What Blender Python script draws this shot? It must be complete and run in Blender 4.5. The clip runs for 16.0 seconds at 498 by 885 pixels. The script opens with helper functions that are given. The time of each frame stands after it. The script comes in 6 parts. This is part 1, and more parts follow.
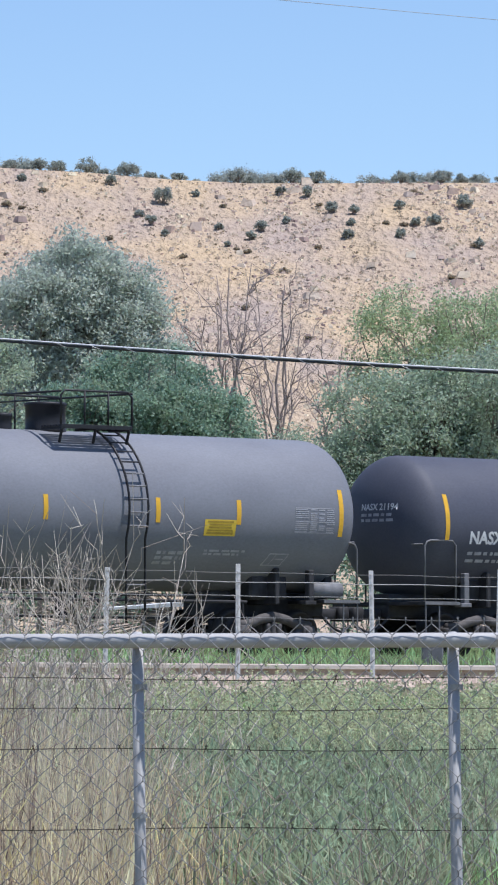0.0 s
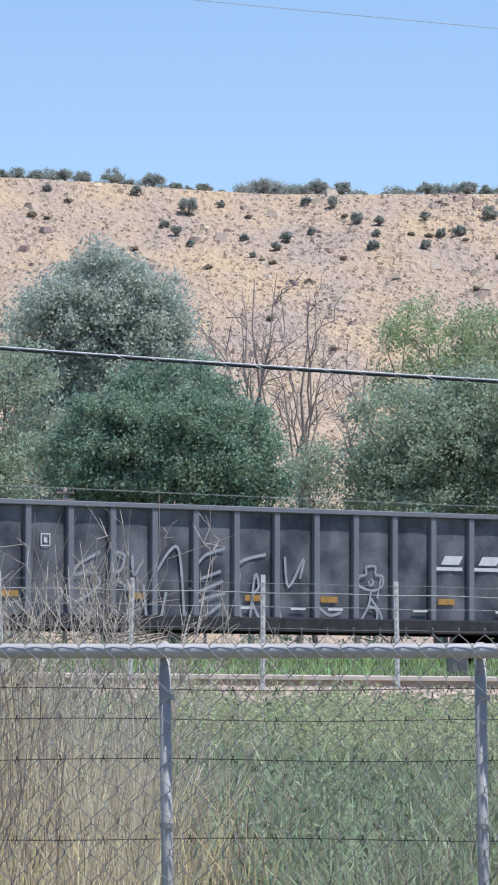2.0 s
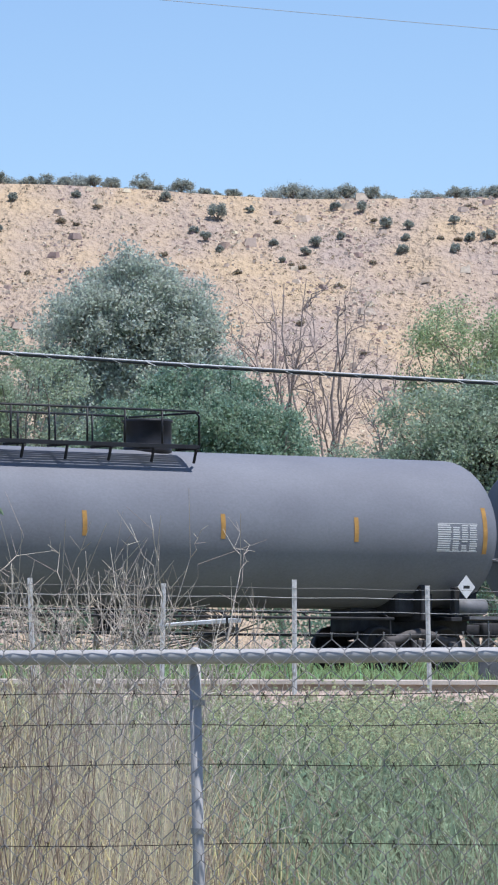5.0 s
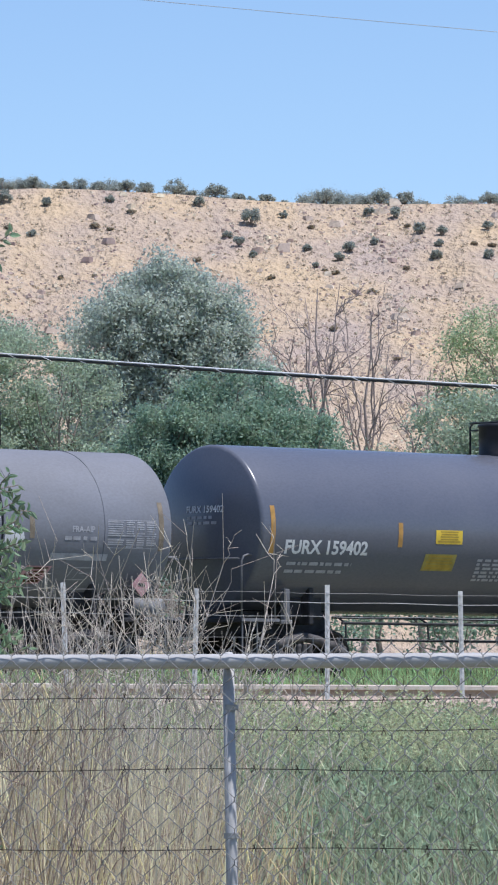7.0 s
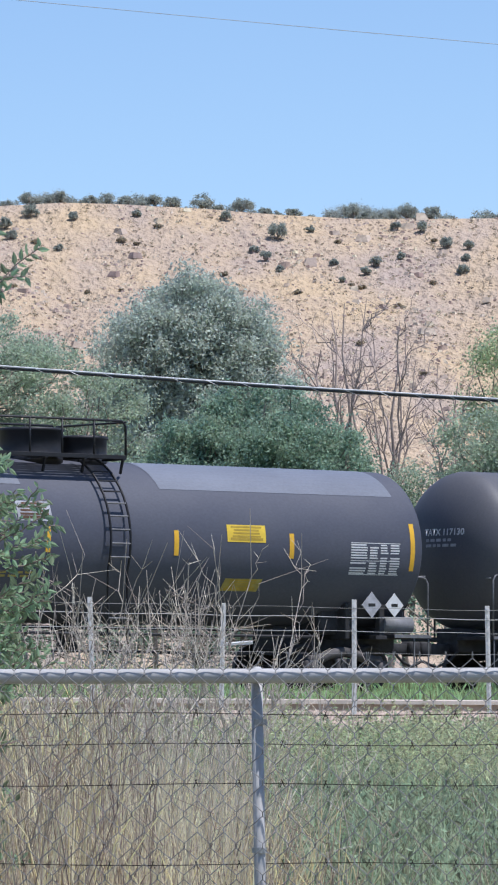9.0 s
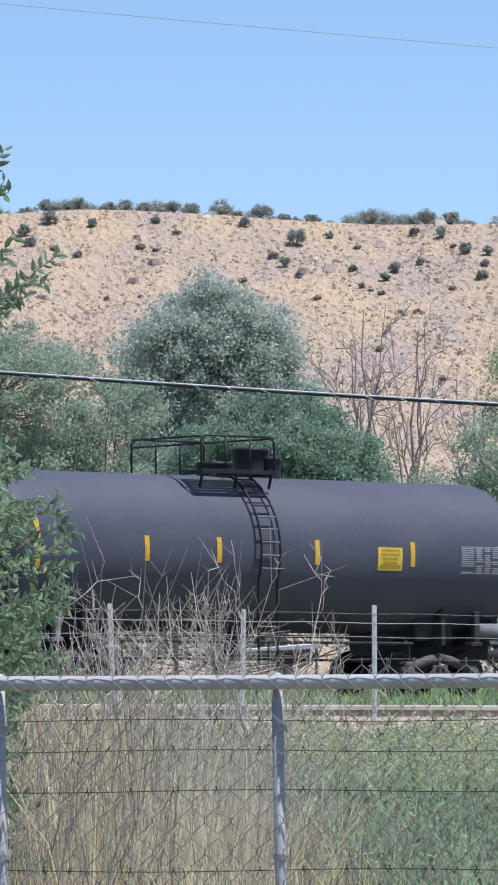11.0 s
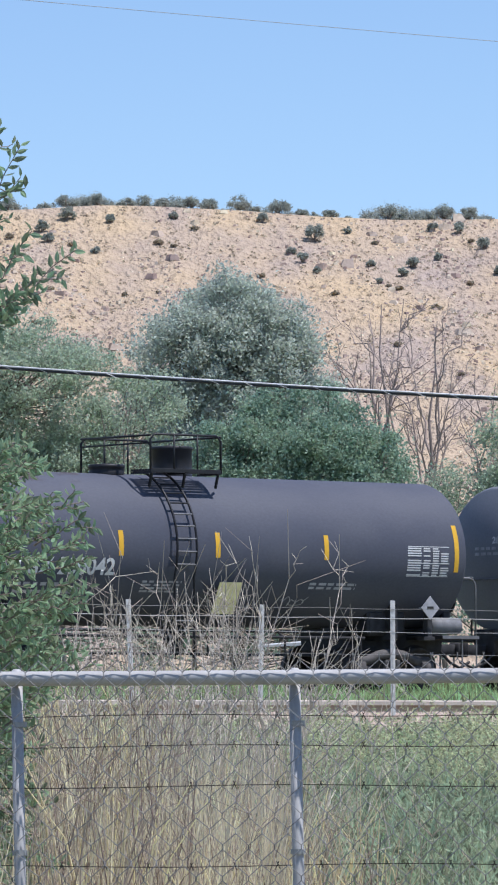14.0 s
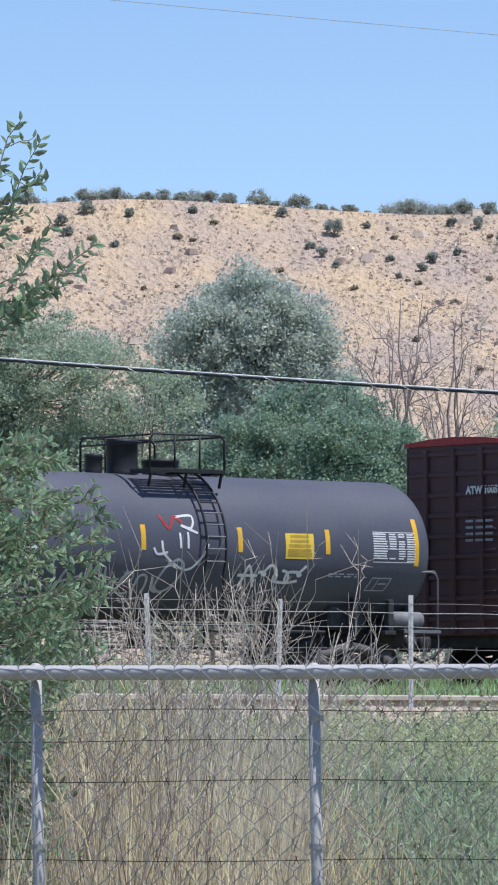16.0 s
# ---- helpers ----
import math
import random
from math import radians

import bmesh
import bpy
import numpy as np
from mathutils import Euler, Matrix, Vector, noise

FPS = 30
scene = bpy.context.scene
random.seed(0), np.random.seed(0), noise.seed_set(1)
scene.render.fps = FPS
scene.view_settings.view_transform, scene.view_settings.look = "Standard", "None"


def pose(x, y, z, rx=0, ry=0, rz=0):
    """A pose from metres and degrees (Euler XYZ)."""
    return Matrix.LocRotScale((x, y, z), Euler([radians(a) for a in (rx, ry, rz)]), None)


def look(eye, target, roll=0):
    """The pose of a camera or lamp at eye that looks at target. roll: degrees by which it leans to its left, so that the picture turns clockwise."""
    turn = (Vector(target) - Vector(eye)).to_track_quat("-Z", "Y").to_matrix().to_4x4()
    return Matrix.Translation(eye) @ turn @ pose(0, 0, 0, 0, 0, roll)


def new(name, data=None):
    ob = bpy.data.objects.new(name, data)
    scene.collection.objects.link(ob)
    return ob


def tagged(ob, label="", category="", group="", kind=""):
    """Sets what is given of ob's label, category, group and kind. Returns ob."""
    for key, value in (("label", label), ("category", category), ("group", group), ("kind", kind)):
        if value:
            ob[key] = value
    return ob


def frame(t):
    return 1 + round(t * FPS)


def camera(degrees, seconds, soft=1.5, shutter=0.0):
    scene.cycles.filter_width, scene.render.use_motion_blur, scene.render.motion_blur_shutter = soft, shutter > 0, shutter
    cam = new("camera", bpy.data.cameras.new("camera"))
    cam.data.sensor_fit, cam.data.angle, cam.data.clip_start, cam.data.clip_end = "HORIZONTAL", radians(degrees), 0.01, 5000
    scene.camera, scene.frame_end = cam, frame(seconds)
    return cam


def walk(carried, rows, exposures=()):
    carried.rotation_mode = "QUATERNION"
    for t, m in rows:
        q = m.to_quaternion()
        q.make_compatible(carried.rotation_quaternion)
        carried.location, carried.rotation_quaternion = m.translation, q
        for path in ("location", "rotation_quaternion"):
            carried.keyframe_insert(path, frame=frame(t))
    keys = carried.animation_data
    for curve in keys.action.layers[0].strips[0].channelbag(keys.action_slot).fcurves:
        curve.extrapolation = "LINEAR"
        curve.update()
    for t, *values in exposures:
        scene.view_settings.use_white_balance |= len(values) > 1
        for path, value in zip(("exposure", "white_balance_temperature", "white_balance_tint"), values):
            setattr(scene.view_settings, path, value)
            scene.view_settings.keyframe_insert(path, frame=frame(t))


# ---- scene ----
cam = camera(4.81, 16.0, soft=2.1)
EYE = 1.5
# seconds, yaw, pitch, lean, sideways, up
ROWS = [
    (0.0, 0.0, 2.5956, 0.0, 0.0, 0.0), (0.5, 0.0702, 2.627, -0.0079, 0.0045, 0.0004),
    (1.0, 0.1138, 2.6517, -0.1055, -0.0045, -0.0016), (1.5, 0.1675, 2.6748, -0.2322, -0.0045, -0.0016),
    (2.0, 0.2328, 2.7005, -0.1233, -0.0084, -0.0016), (2.5, 0.2813, 2.7186, -0.0818, -0.0064, 0.001),
    (3.0, 0.3264, 2.7318, -0.0014, -0.0019, -0.0016), (3.5, 0.3931, 2.7429, 0.1413, 0.0032, -0.0021),
    (6.0, 0.6623, 2.7581, 0.2137, -0.0067, -0.0017), (6.5, 0.7615, 2.7748, 0.1983, -0.0065, -0.0017),
    (7.0, 0.8598, 2.8013, 0.0874, -0.006, -0.0029), (7.5, 0.9446, 2.8256, 0.0139, -0.014, -0.0019),
    (8.0, 1.0136, 2.8568, -0.0289, -0.0086, -0.0015), (8.5, 1.0654, 2.8993, 0.0324, -0.0071, -0.0013),
    (9.0, 1.114, 2.9418, 0.0381, -0.012, -0.0026), (9.5, 1.1643, 2.9702, 0.0335, -0.0133, -0.0012),
    (12.0, 1.4067, 3.0052, 0.3753, -0.0086, -0.0026), (12.5, 1.4256, 3.0007, 0.4386, -0.0071, -0.0029),
    (13.0, 1.4409, 2.983, 0.4072, -0.0078, -0.0041), (13.5, 1.4594, 2.968, 0.2542, -0.0123, -0.0048),
    (14.0, 1.4939, 2.9588, 0.2792, -0.0083, -0.0036), (14.5, 1.5399, 2.9429, 0.2964, -0.0073, -0.0036),
    (15.0, 1.5762, 2.921, 0.1794, -0.0108, -0.0023), (15.5, 1.6169, 2.9038, 0.1056, -0.0157, -0.0022),
    (16.0, 1.6622, 2.9038, 0.0803, -0.0123, -0.0022),
]
walk(cam, [(t, pose(dx, 0, EYE + dz, 90 + pitch, lean, yaw)) for t, yaw, pitch, lean, dx, dz in ROWS], [(0.0, 0.12, 5900, 13.5), (16.0, 0.12, 5900, 13.5)])

# ---- daylight ----
SUN_EL, SUN_AZ = radians(69), radians(110)  # azimuth clockwise from +y
world = bpy.data.worlds.new("sky")
scene.world = world
world.use_nodes = True
wn = world.node_tree
sky = wn.nodes.new("ShaderNodeTexSky")
sky.sky_type, sky.sun_disc = "NISHITA", False
sky.sun_elevation, sky.sun_rotation = SUN_EL, SUN_AZ
sky.altitude, sky.air_density, sky.dust_density, sky.ozone_density = 1800, 1.0, 0.2, 3.0
wn.nodes["Background"].inputs["Strength"].default_value = 0.124
wn.links.new(sky.outputs[0], wn.nodes["Background"].inputs[0])
sun = new("sun", bpy.data.lights.new("sun", "SUN"))
sun.data.energy, sun.data.angle, sun.data.color = 4.6, radians(0.5), (1.0, 0.95, 0.87)
sun.matrix_world = look((0, 0, 0), (-math.sin(SUN_AZ) * math.cos(SUN_EL), -math.cos(SUN_AZ) * math.cos(SUN_EL), -math.sin(SUN_EL)))

# ---- materials ----
def mat(name, col, rough=0.8, metal=0.0, var=0.25, scale=6.0, grain=60.0, bump=0.15, col2=None, island=0.0, dist=0.02, stretch=(1, 1, 1), spec=0.3, per_object=False):
    m = bpy.data.materials.new(name)
    m.use_nodes = True
    nt = m.node_tree
    n, l = nt.nodes, nt.links
    b = n["Principled BSDF"]
    b.inputs["Roughness"].default_value, b.inputs["Metallic"].default_value = rough, metal
    b.inputs["Specular IOR Level"].default_value = spec
    tc = n.new("ShaderNodeTexCoord")
    mp = n.new("ShaderNodeMapping")
    mp.inputs["Scale"].default_value = stretch
    l.new(tc.outputs["Object"], mp.inputs[0])
    big, fine = n.new("ShaderNodeTexNoise"), n.new("ShaderNodeTexNoise")
    big.inputs["Scale"].default_value, fine.inputs["Scale"].default_value = scale, grain
    big.inputs["Detail"].default_value, fine.inputs["Detail"].default_value = 5, 3
    for x in (big, fine):
        l.new(mp.outputs[0], x.inputs["Vector"])
    mix = n.new("ShaderNodeMix")
    mix.data_type = "RGBA"
    ramp = n.new("ShaderNodeMapRange")
    ramp.inputs[1].default_value, ramp.inputs[2].default_value = 0.35, 0.65
    l.new(big.outputs[0], ramp.inputs[0])
    c2 = col2 or tuple(c * (1 - var) for c in col)
    mix.inputs[6].default_value, mix.inputs[7].default_value = (*col, 1), (*c2, 1)
    l.new(ramp.outputs[0], mix.inputs[0])
    val = n.new("ShaderNodeMapRange")
    val.inputs[3].default_value, val.inputs[4].default_value = 1 - var * 0.8, 1 + var * 0.8
    l.new(fine.outputs[0], val.inputs[0])
    hsv = n.new("ShaderNodeHueSaturation")
    l.new(mix.outputs[2], hsv.inputs["Color"])
    l.new(val.outputs[0], hsv.inputs["Value"])
    last = hsv.outputs[0]
    if island or per_object:
        amount = island or 0.2
        g = n.new("ShaderNodeObjectInfo" if per_object else "ShaderNodeNewGeometry")
        r = n.new("ShaderNodeMapRange")
        r.inputs[3].default_value, r.inputs[4].default_value = 1 - amount, 1 + amount
        l.new(g.outputs["Random" if per_object else "Random Per Island"], r.inputs[0])
        h2 = n.new("ShaderNodeHueSaturation")
        l.new(last, h2.inputs["Color"])
        l.new(r.outputs[0], h2.inputs["Value"])
        r2 = n.new("ShaderNodeMapRange")
        r2.inputs[3].default_value, r2.inputs[4].default_value = 0.5 - amount * 0.08, 0.5 + amount * 0.08
        l.new(g.outputs["Random" if per_object else "Random Per Island"], r2.inputs[0])
        l.new(r2.outputs[0], h2.inputs["Hue"])
        last = h2.outputs[0]
    l.new(last, b.inputs["Base Color"])
    if bump:
        bp = n.new("ShaderNodeBump")
        bp.inputs["Strength"].default_value, bp.inputs["Distance"].default_value = bump, dist
        l.new(fine.outputs[0], bp.inputs["Height"])
        l.new(bp.outputs[0], b.inputs["Normal"])
    return m


def leafy(name, col, col2, island=0.35, through_light=0.25, rough=0.6):
    m = mat(name, col, rough, col2=col2, scale=1.2, grain=9, var=0.25, bump=0, island=island)
    n, l = m.node_tree.nodes, m.node_tree.links
    b = n["Principled BSDF"]
    tr, mx = n.new("ShaderNodeBsdfTranslucent"), n.new("ShaderNodeMixShader")
    mx.inputs[0].default_value = through_light
    src = b.inputs["Base Color"].links[0].from_socket
    l.new(src, tr.inputs[0])
    l.new(b.outputs[0], mx.inputs[1])
    l.new(tr.outputs[0], mx.inputs[2])
    l.new(mx.outputs[0], n["Material Output"].inputs[0])
    return m


SOIL = mat("field_soil", (0.24, 0.20, 0.135), 0.95, var=0.35, scale=0.6, grain=14, bump=0.6, dist=0.05, col2=(0.15, 0.165, 0.085))
HILL = mat("dry_hillside", (0.51, 0.385, 0.25), 0.95, var=0.38, scale=0.16, grain=2.2, bump=1.0, dist=0.6, col2=(0.395, 0.315, 0.265), stretch=(1, 0.5, 1))
ROCK = mat("hill_rock", (0.54, 0.43, 0.33), 0.95, var=0.3, scale=0.4, grain=3, bump=0.5, dist=0.1, island=0.4, col2=(0.46, 0.37, 0.32))
SCRUB = leafy("dry_scrub", (0.42, 0.36, 0.27), (0.46, 0.39, 0.29), 0.35, 0.4)
JUNIPER = leafy("juniper_foliage", (0.37, 0.41, 0.37), (0.43, 0.45, 0.40), 0.3, 0.5)
BARK = mat("bark", (0.30, 0.25, 0.21), 0.95, var=0.4, scale=3, grain=40, bump=0.5)
DEADWOOD = mat("dead_wood", (0.46, 0.37, 0.33), 0.95, var=0.35, scale=3, grain=40, bump=0.4)
SILVER_LEAF = leafy("grey_green_leaf", (0.50, 0.555, 0.485), (0.59, 0.635, 0.55), 0.35, 0.5)
DARK_LEAF = leafy("deep_green_leaf", (0.25, 0.375, 0.285), (0.38, 0.475, 0.335), 0.4, 0.5)
LIME_LEAF = leafy("yellow_green_leaf", (0.48, 0.55, 0.32), (0.40, 0.49, 0.31), 0.35, 0.5)
OLIVE_LEAF = leafy("olive_leaf", (0.41, 0.49, 0.38), (0.49, 0.56, 0.41), 0.32, 0.5)
SEED_STALK = leafy("pale_seed_stalk", (0.66, 0.65, 0.40), (0.55, 0.57, 0.32), 0.4, 0.5)
ELM_LEAF = leafy("elm_leaf", (0.36, 0.46, 0.27), (0.27, 0.37, 0.225), 0.4, 0.5)
LUSH_GRASS = leafy("lush_green_grass", (0.25, 0.43, 0.12), (0.36, 0.51, 0.18), 0.45, 0.5)
DEEP_WEED = leafy("blue_green_weed", (0.32, 0.38, 0.24), (0.40, 0.43, 0.27), 0.55, 0.5)
GRASS = leafy("green_grass", (0.29, 0.43, 0.19), (0.45, 0.53, 0.25), 0.65, 0.5)
STRAW = leafy("dry_grass", (0.83, 0.72, 0.50), (0.74, 0.64, 0.46), 0.4, 0.5)
STEM = mat("dead_stem", (0.47, 0.37, 0.30), 0.95, var=0.3, bump=0, island=0.6)
BRANCH = mat("pale_dead_branch", (0.62, 0.54, 0.46), 0.95, var=0.3, scale=5, grain=50, bump=0.3, island=0.3)
GALV = mat("galvanised_steel", (0.46, 0.45, 0.445), 0.62, 0.08, var=0.15, scale=9, grain=120, bump=0.05, spec=0.5)
WIRE = mat("weathered_wire", (0.42, 0.42, 0.41), 0.7, 0.2, var=0.2, bump=0)
MESHWIRE = mat("dull_zinc_wire", (0.29, 0.285, 0.28), 0.75, 0.2, var=0.2, bump=0)
RUSTWIRE = mat("rusty_barbed_wire", (0.10, 0.075, 0.06), 0.8, 0.3, var=0.3, bump=0)
POSTPAINT = mat("whitewashed_steel", (0.74, 0.72, 0.69), 0.7, 0.1, var=0.2, scale=8, grain=70)
CONCRETE = mat("tan_concrete", (0.56, 0.44, 0.36), 0.9, var=0.25, scale=2, grain=40, bump=0.3)
COPING = mat("worn_pale_concrete", (0.58, 0.51, 0.44), 0.9, var=0.25, scale=2, grain=30)
FADED_ORANGE = mat("faded_orange_stencil", (0.42, 0.27, 0.14), 0.7, var=0.3, scale=5, grain=40, bump=0)
BALLAST = mat("ballast_stone", (0.24, 0.21, 0.19), 0.95, var=0.3, scale=3, grain=30, island=0.4)
TIE = mat("creosoted_tie", (0.06, 0.05, 0.045), 0.9, var=0.3)
RAILSTEEL = mat("rail_steel", (0.17, 0.12, 0.09), 0.5, 0.6, var=0.3)
CABLE = mat("black_cable", (0.035, 0.035, 0.04), 0.45, 0.0, var=0.2, bump=0, spec=0.5)
STRAND = mat("steel_strand", (0.62, 0.63, 0.65), 0.5, 0.3, var=0.2, bump=0)


def paint(name, col, col2, rough=0.62, spec=0.3):
    return mat(name, col, rough, 0.0, var=0.22, scale=0.9, grain=25, bump=0.03, col2=col2, stretch=(0.6, 1, 1), spec=spec)


BLACK = paint("faded_black_paint", (0.074, 0.079, 0.106), (0.092, 0.096, 0.120))
SEMIGLOSS = paint("semi_gloss_black_paint", (0.112, 0.119, 0.150), (0.125, 0.131, 0.160), 0.26, 0.6)
BROWNED = paint("brown_tinged_black_paint", (0.090, 0.092, 0.110), (0.108, 0.107, 0.118), 0.55)
CHARCOAL = paint("chalky_charcoal_paint", (0.215, 0.223, 0.250), (0.185, 0.191, 0.216), 0.55)
GREYTANK = paint("weathered_grey_black_paint", (0.205, 0.212, 0.242), (0.180, 0.184, 0.205), 0.65)
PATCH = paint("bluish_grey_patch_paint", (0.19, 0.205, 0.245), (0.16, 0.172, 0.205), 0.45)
DUSTY = mat("scuffed_dusty_black_paint", (0.052, 0.054, 0.070), 0.5, var=0.35, scale=1.3, grain=20, bump=0.08, col2=(0.185, 0.185, 0.205))
RUST = mat("brown_rust", (0.13, 0.075, 0.05), 0.85, var=0.4, scale=3, grain=30)
BLOOM = mat("thin_rust_bloom", (0.16, 0.10, 0.075), 0.85, var=0.4, scale=3, grain=30)
_n, _l = BLOOM.node_tree.nodes, BLOOM.node_tree.links
_clear, _mx, _sp, _rg = _n.new("ShaderNodeBsdfTransparent"), _n.new("ShaderNodeMixShader"), _n.new("ShaderNodeTexNoise"), _n.new("ShaderNodeMapRange")
_sp.inputs["Scale"].default_value, _sp.inputs["Detail"].default_value = 1.4, 6
_rg.inputs[1].default_value, _rg.inputs[2].default_value, _rg.inputs[4].default_value = 0.42, 0.72, 0.8
_l.new(_n["Texture Coordinate"].outputs["Object"], _sp.inputs["Vector"])
_l.new(_sp.outputs[0], _rg.inputs[0])
_l.new(_rg.outputs[0], _mx.inputs[0])
_l.new(_clear.outputs[0], _mx.inputs[1])
_l.new(_n["Principled BSDF"].outputs[0], _mx.inputs[2])
_l.new(_mx.outputs[0], _n["Material Output"].inputs[0])
UNDER = mat("grimy_underframe", (0.055, 0.054, 0.058), 0.75, 0.1, var=0.4, scale=5, grain=40)
TRUCKMAT = mat("dusty_cast_steel", (0.13, 0.12, 0.118), 0.8, 0.2, var=0.4, scale=5, grain=40)
WHEELMAT = mat("wheel_steel", (0.06, 0.055, 0.052), 0.6, 0.5, var=0.3)
HANDRAIL = mat("black_handrail", (0.03, 0.03, 0.034), 0.5, 0.2, var=0.2, bump=0)
STEP = mat("worn_grey_step", (0.22, 0.22, 0.23), 0.7, 0.3, var=0.3)
YELLOW = mat("yellow_reflective_strip", (0.80, 0.46, 0.04), 0.5, var=0.12, scale=6, grain=50, bump=0)
AMBER = mat("faded_amber_strip", (0.50, 0.28, 0.08), 0.6, var=0.25, scale=6, grain=50, bump=0)
DULL_STRIP = mat("grimed_over_strip", (0.27, 0.22, 0.16), 0.7, var=0.3, scale=6, grain=50, bump=0)
PINKISH = mat("faded_red_and_white_placard", (0.56, 0.33, 0.34), 0.65, var=0.3, scale=9, grain=50, bump=0)
DECAL = mat("yellow_decal", (0.80, 0.56, 0.06), 0.55, var=0.12, scale=6, grain=50, bump=0)
OLD_DECAL = mat("grimy_yellow_decal", (0.42, 0.34, 0.09), 0.7, var=0.3, scale=6, grain=50, bump=0)
PLATE = mat("yellow_green_plate", (0.40, 0.38, 0.19), 0.6, var=0.25, scale=4, grain=40, bump=0)
WHITE = mat("white_stencil_paint", (0.72, 0.72, 0.72), 0.6, var=0.12, scale=6, grain=60, bump=0)
GREYWHITE = mat("dusty_stencil_paint", (0.44, 0.44, 0.47), 0.7, var=0.3, scale=6, grain=60, bump=0)
SPRAY = mat("grey_spray_paint", (0.42, 0.44, 0.47), 0.6, var=0.3, scale=6, grain=60, bump=0)
INK = mat("faded_print", (0.50, 0.34, 0.05), 0.7, bump=0)
BLACKINK = mat("black_ink", (0.03, 0.03, 0.03), 0.6, bump=0)
OXIDE = paint("oxide_red_boxcar_paint", (0.112, 0.056, 0.056), (0.088, 0.050, 0.052), 0.65)
REDTRIM = mat("bright_red_trim", (0.40, 0.05, 0.05), 0.55)
RESERVOIR = mat("grey_air_reservoir", (0.22, 0.22, 0.23), 0.6)


# ---- mesh tools ----
def part(name, bm, material, parent=None, label="", smooth=False):
    me = bpy.data.meshes.new(name)
    bm.to_mesh(me)
    bm.free()
    return put(name, me, material, parent, label, smooth)


def put(name, me, material, parent=None, label="", smooth=False):
    if material and not me.materials:
        me.materials.append(material)
    if smooth:
        me.shade_smooth()
    ob = new(name, me)
    if parent:
        ob.parent = parent
    if label:
        ob["label"] = label
    return ob


def soup(name, verts, faces, material, parent=None, label="", smooth=False):
    me = bpy.data.meshes.new(name)
    me.from_pydata(np.asarray(verts).tolist(), [], np.asarray(faces).tolist() if not isinstance(faces, list) else faces)
    return put(name, me, material, parent, label, smooth)


def box(bm, x0, x1, y0, y1, z0, z1, bevel=0.0):
    vs = [bm.verts.new((x, y, z)) for x in (x0, x1) for y in (y0, y1) for z in (z0, z1)]
    fs = [bm.faces.new([vs[i] for i in q]) for q in ((0, 1, 3, 2), (4, 6, 7, 5), (0, 4, 5, 1), (2, 3, 7, 6), (0, 2, 6, 4), (1, 5, 7, 3))]
    if bevel:
        bmesh.ops.bevel(bm, geom=list({e for f in fs for e in f.edges}), offset=bevel, segments=1, affect="EDGES")
    return bm


def tube(bm, pts, r, n=6, r1=None, caps=True):
    pts = [Vector(p) for p in pts]
    rings = []
    for i, p in enumerate(pts):
        d = (pts[min(i + 1, len(pts) - 1)] - pts[max(i - 1, 0)]).normalized()
        a = d.orthogonal().normalized() if i == 0 else (last - d * last.dot(d)).normalized()
        last = a
        b = d.cross(a)
        rad = r if r1 is None else r + (r1 - r) * i / (len(pts) - 1)
        rings.append([bm.verts.new(p + rad * (math.cos(k * math.tau / n) * a + math.sin(k * math.tau / n) * b)) for k in range(n)])
    for u, v in zip(rings, rings[1:]):
        for k in range(n):
            bm.faces.new((u[k], u[(k + 1) % n], v[(k + 1) % n], v[k]))
    if caps:
        bm.faces.new(rings[0][::-1])
        bm.faces.new(rings[-1])
    return bm


def lathe(bm, profile, axis, origin, n=24):
    """Turns (along, radius) pairs round an axis: 0 x, 1 y, 2 z."""
    rings = []
    for a, r in profile:
        ring = []
        for k in range(n):
            c, s = r * math.cos(k * math.tau / n), r * math.sin(k * math.tau / n)
            p = ((a, c, s), (s, a, c), (c, s, a))[axis]
            ring.append(bm.verts.new(Vector(p) + Vector(origin)))
        rings.append(ring)
    for u, v in zip(rings, rings[1:]):
        for k in range(n):
            bm.faces.new((u[k], u[(k + 1) % n], v[(k + 1) % n], v[k]))
    for ring, flip in ((rings[0], True), (rings[-1], False)):
        bm.faces.new(ring[::-1] if flip else ring)
    return bm


def fresh():
    return bmesh.new()


# ---- lie of the land: the track runs off to the right, 41 degrees from square ----
TURN = radians(41)
UX, UY = math.cos(TURN), math.sin(TURN)
TRACK_Y, RAIL_Z = 120.0, 2.62


def off_track(x, y):
    return x * UY - (y - TRACK_Y) * UX


def along(s, q=0.0):
    """A point s metres along the track and q metres towards the field."""
    return s * UX + q * UY, TRACK_Y + s * UY - q * UX


PROFILE_Q = [-4000, -150, -60, -8, -2.6, 2.6, 5, 30.4, 31.2, 33.5, 36, 40, 50, 60, 78, 91, 400, 4000]
PROFILE_Z = [4.0, 4.0, 3.3, 2.45, 2.40, 2.40, 2.38, 2.08, 1.93, 1.89, 1.58, 1.42, 1.06, 0.70, 0.12, 0.0, 0.0, 0.0]


def ground_z(x, y):
    q = off_track(x, y)
    return np.interp(q, PROFILE_Q, PROFILE_Z)


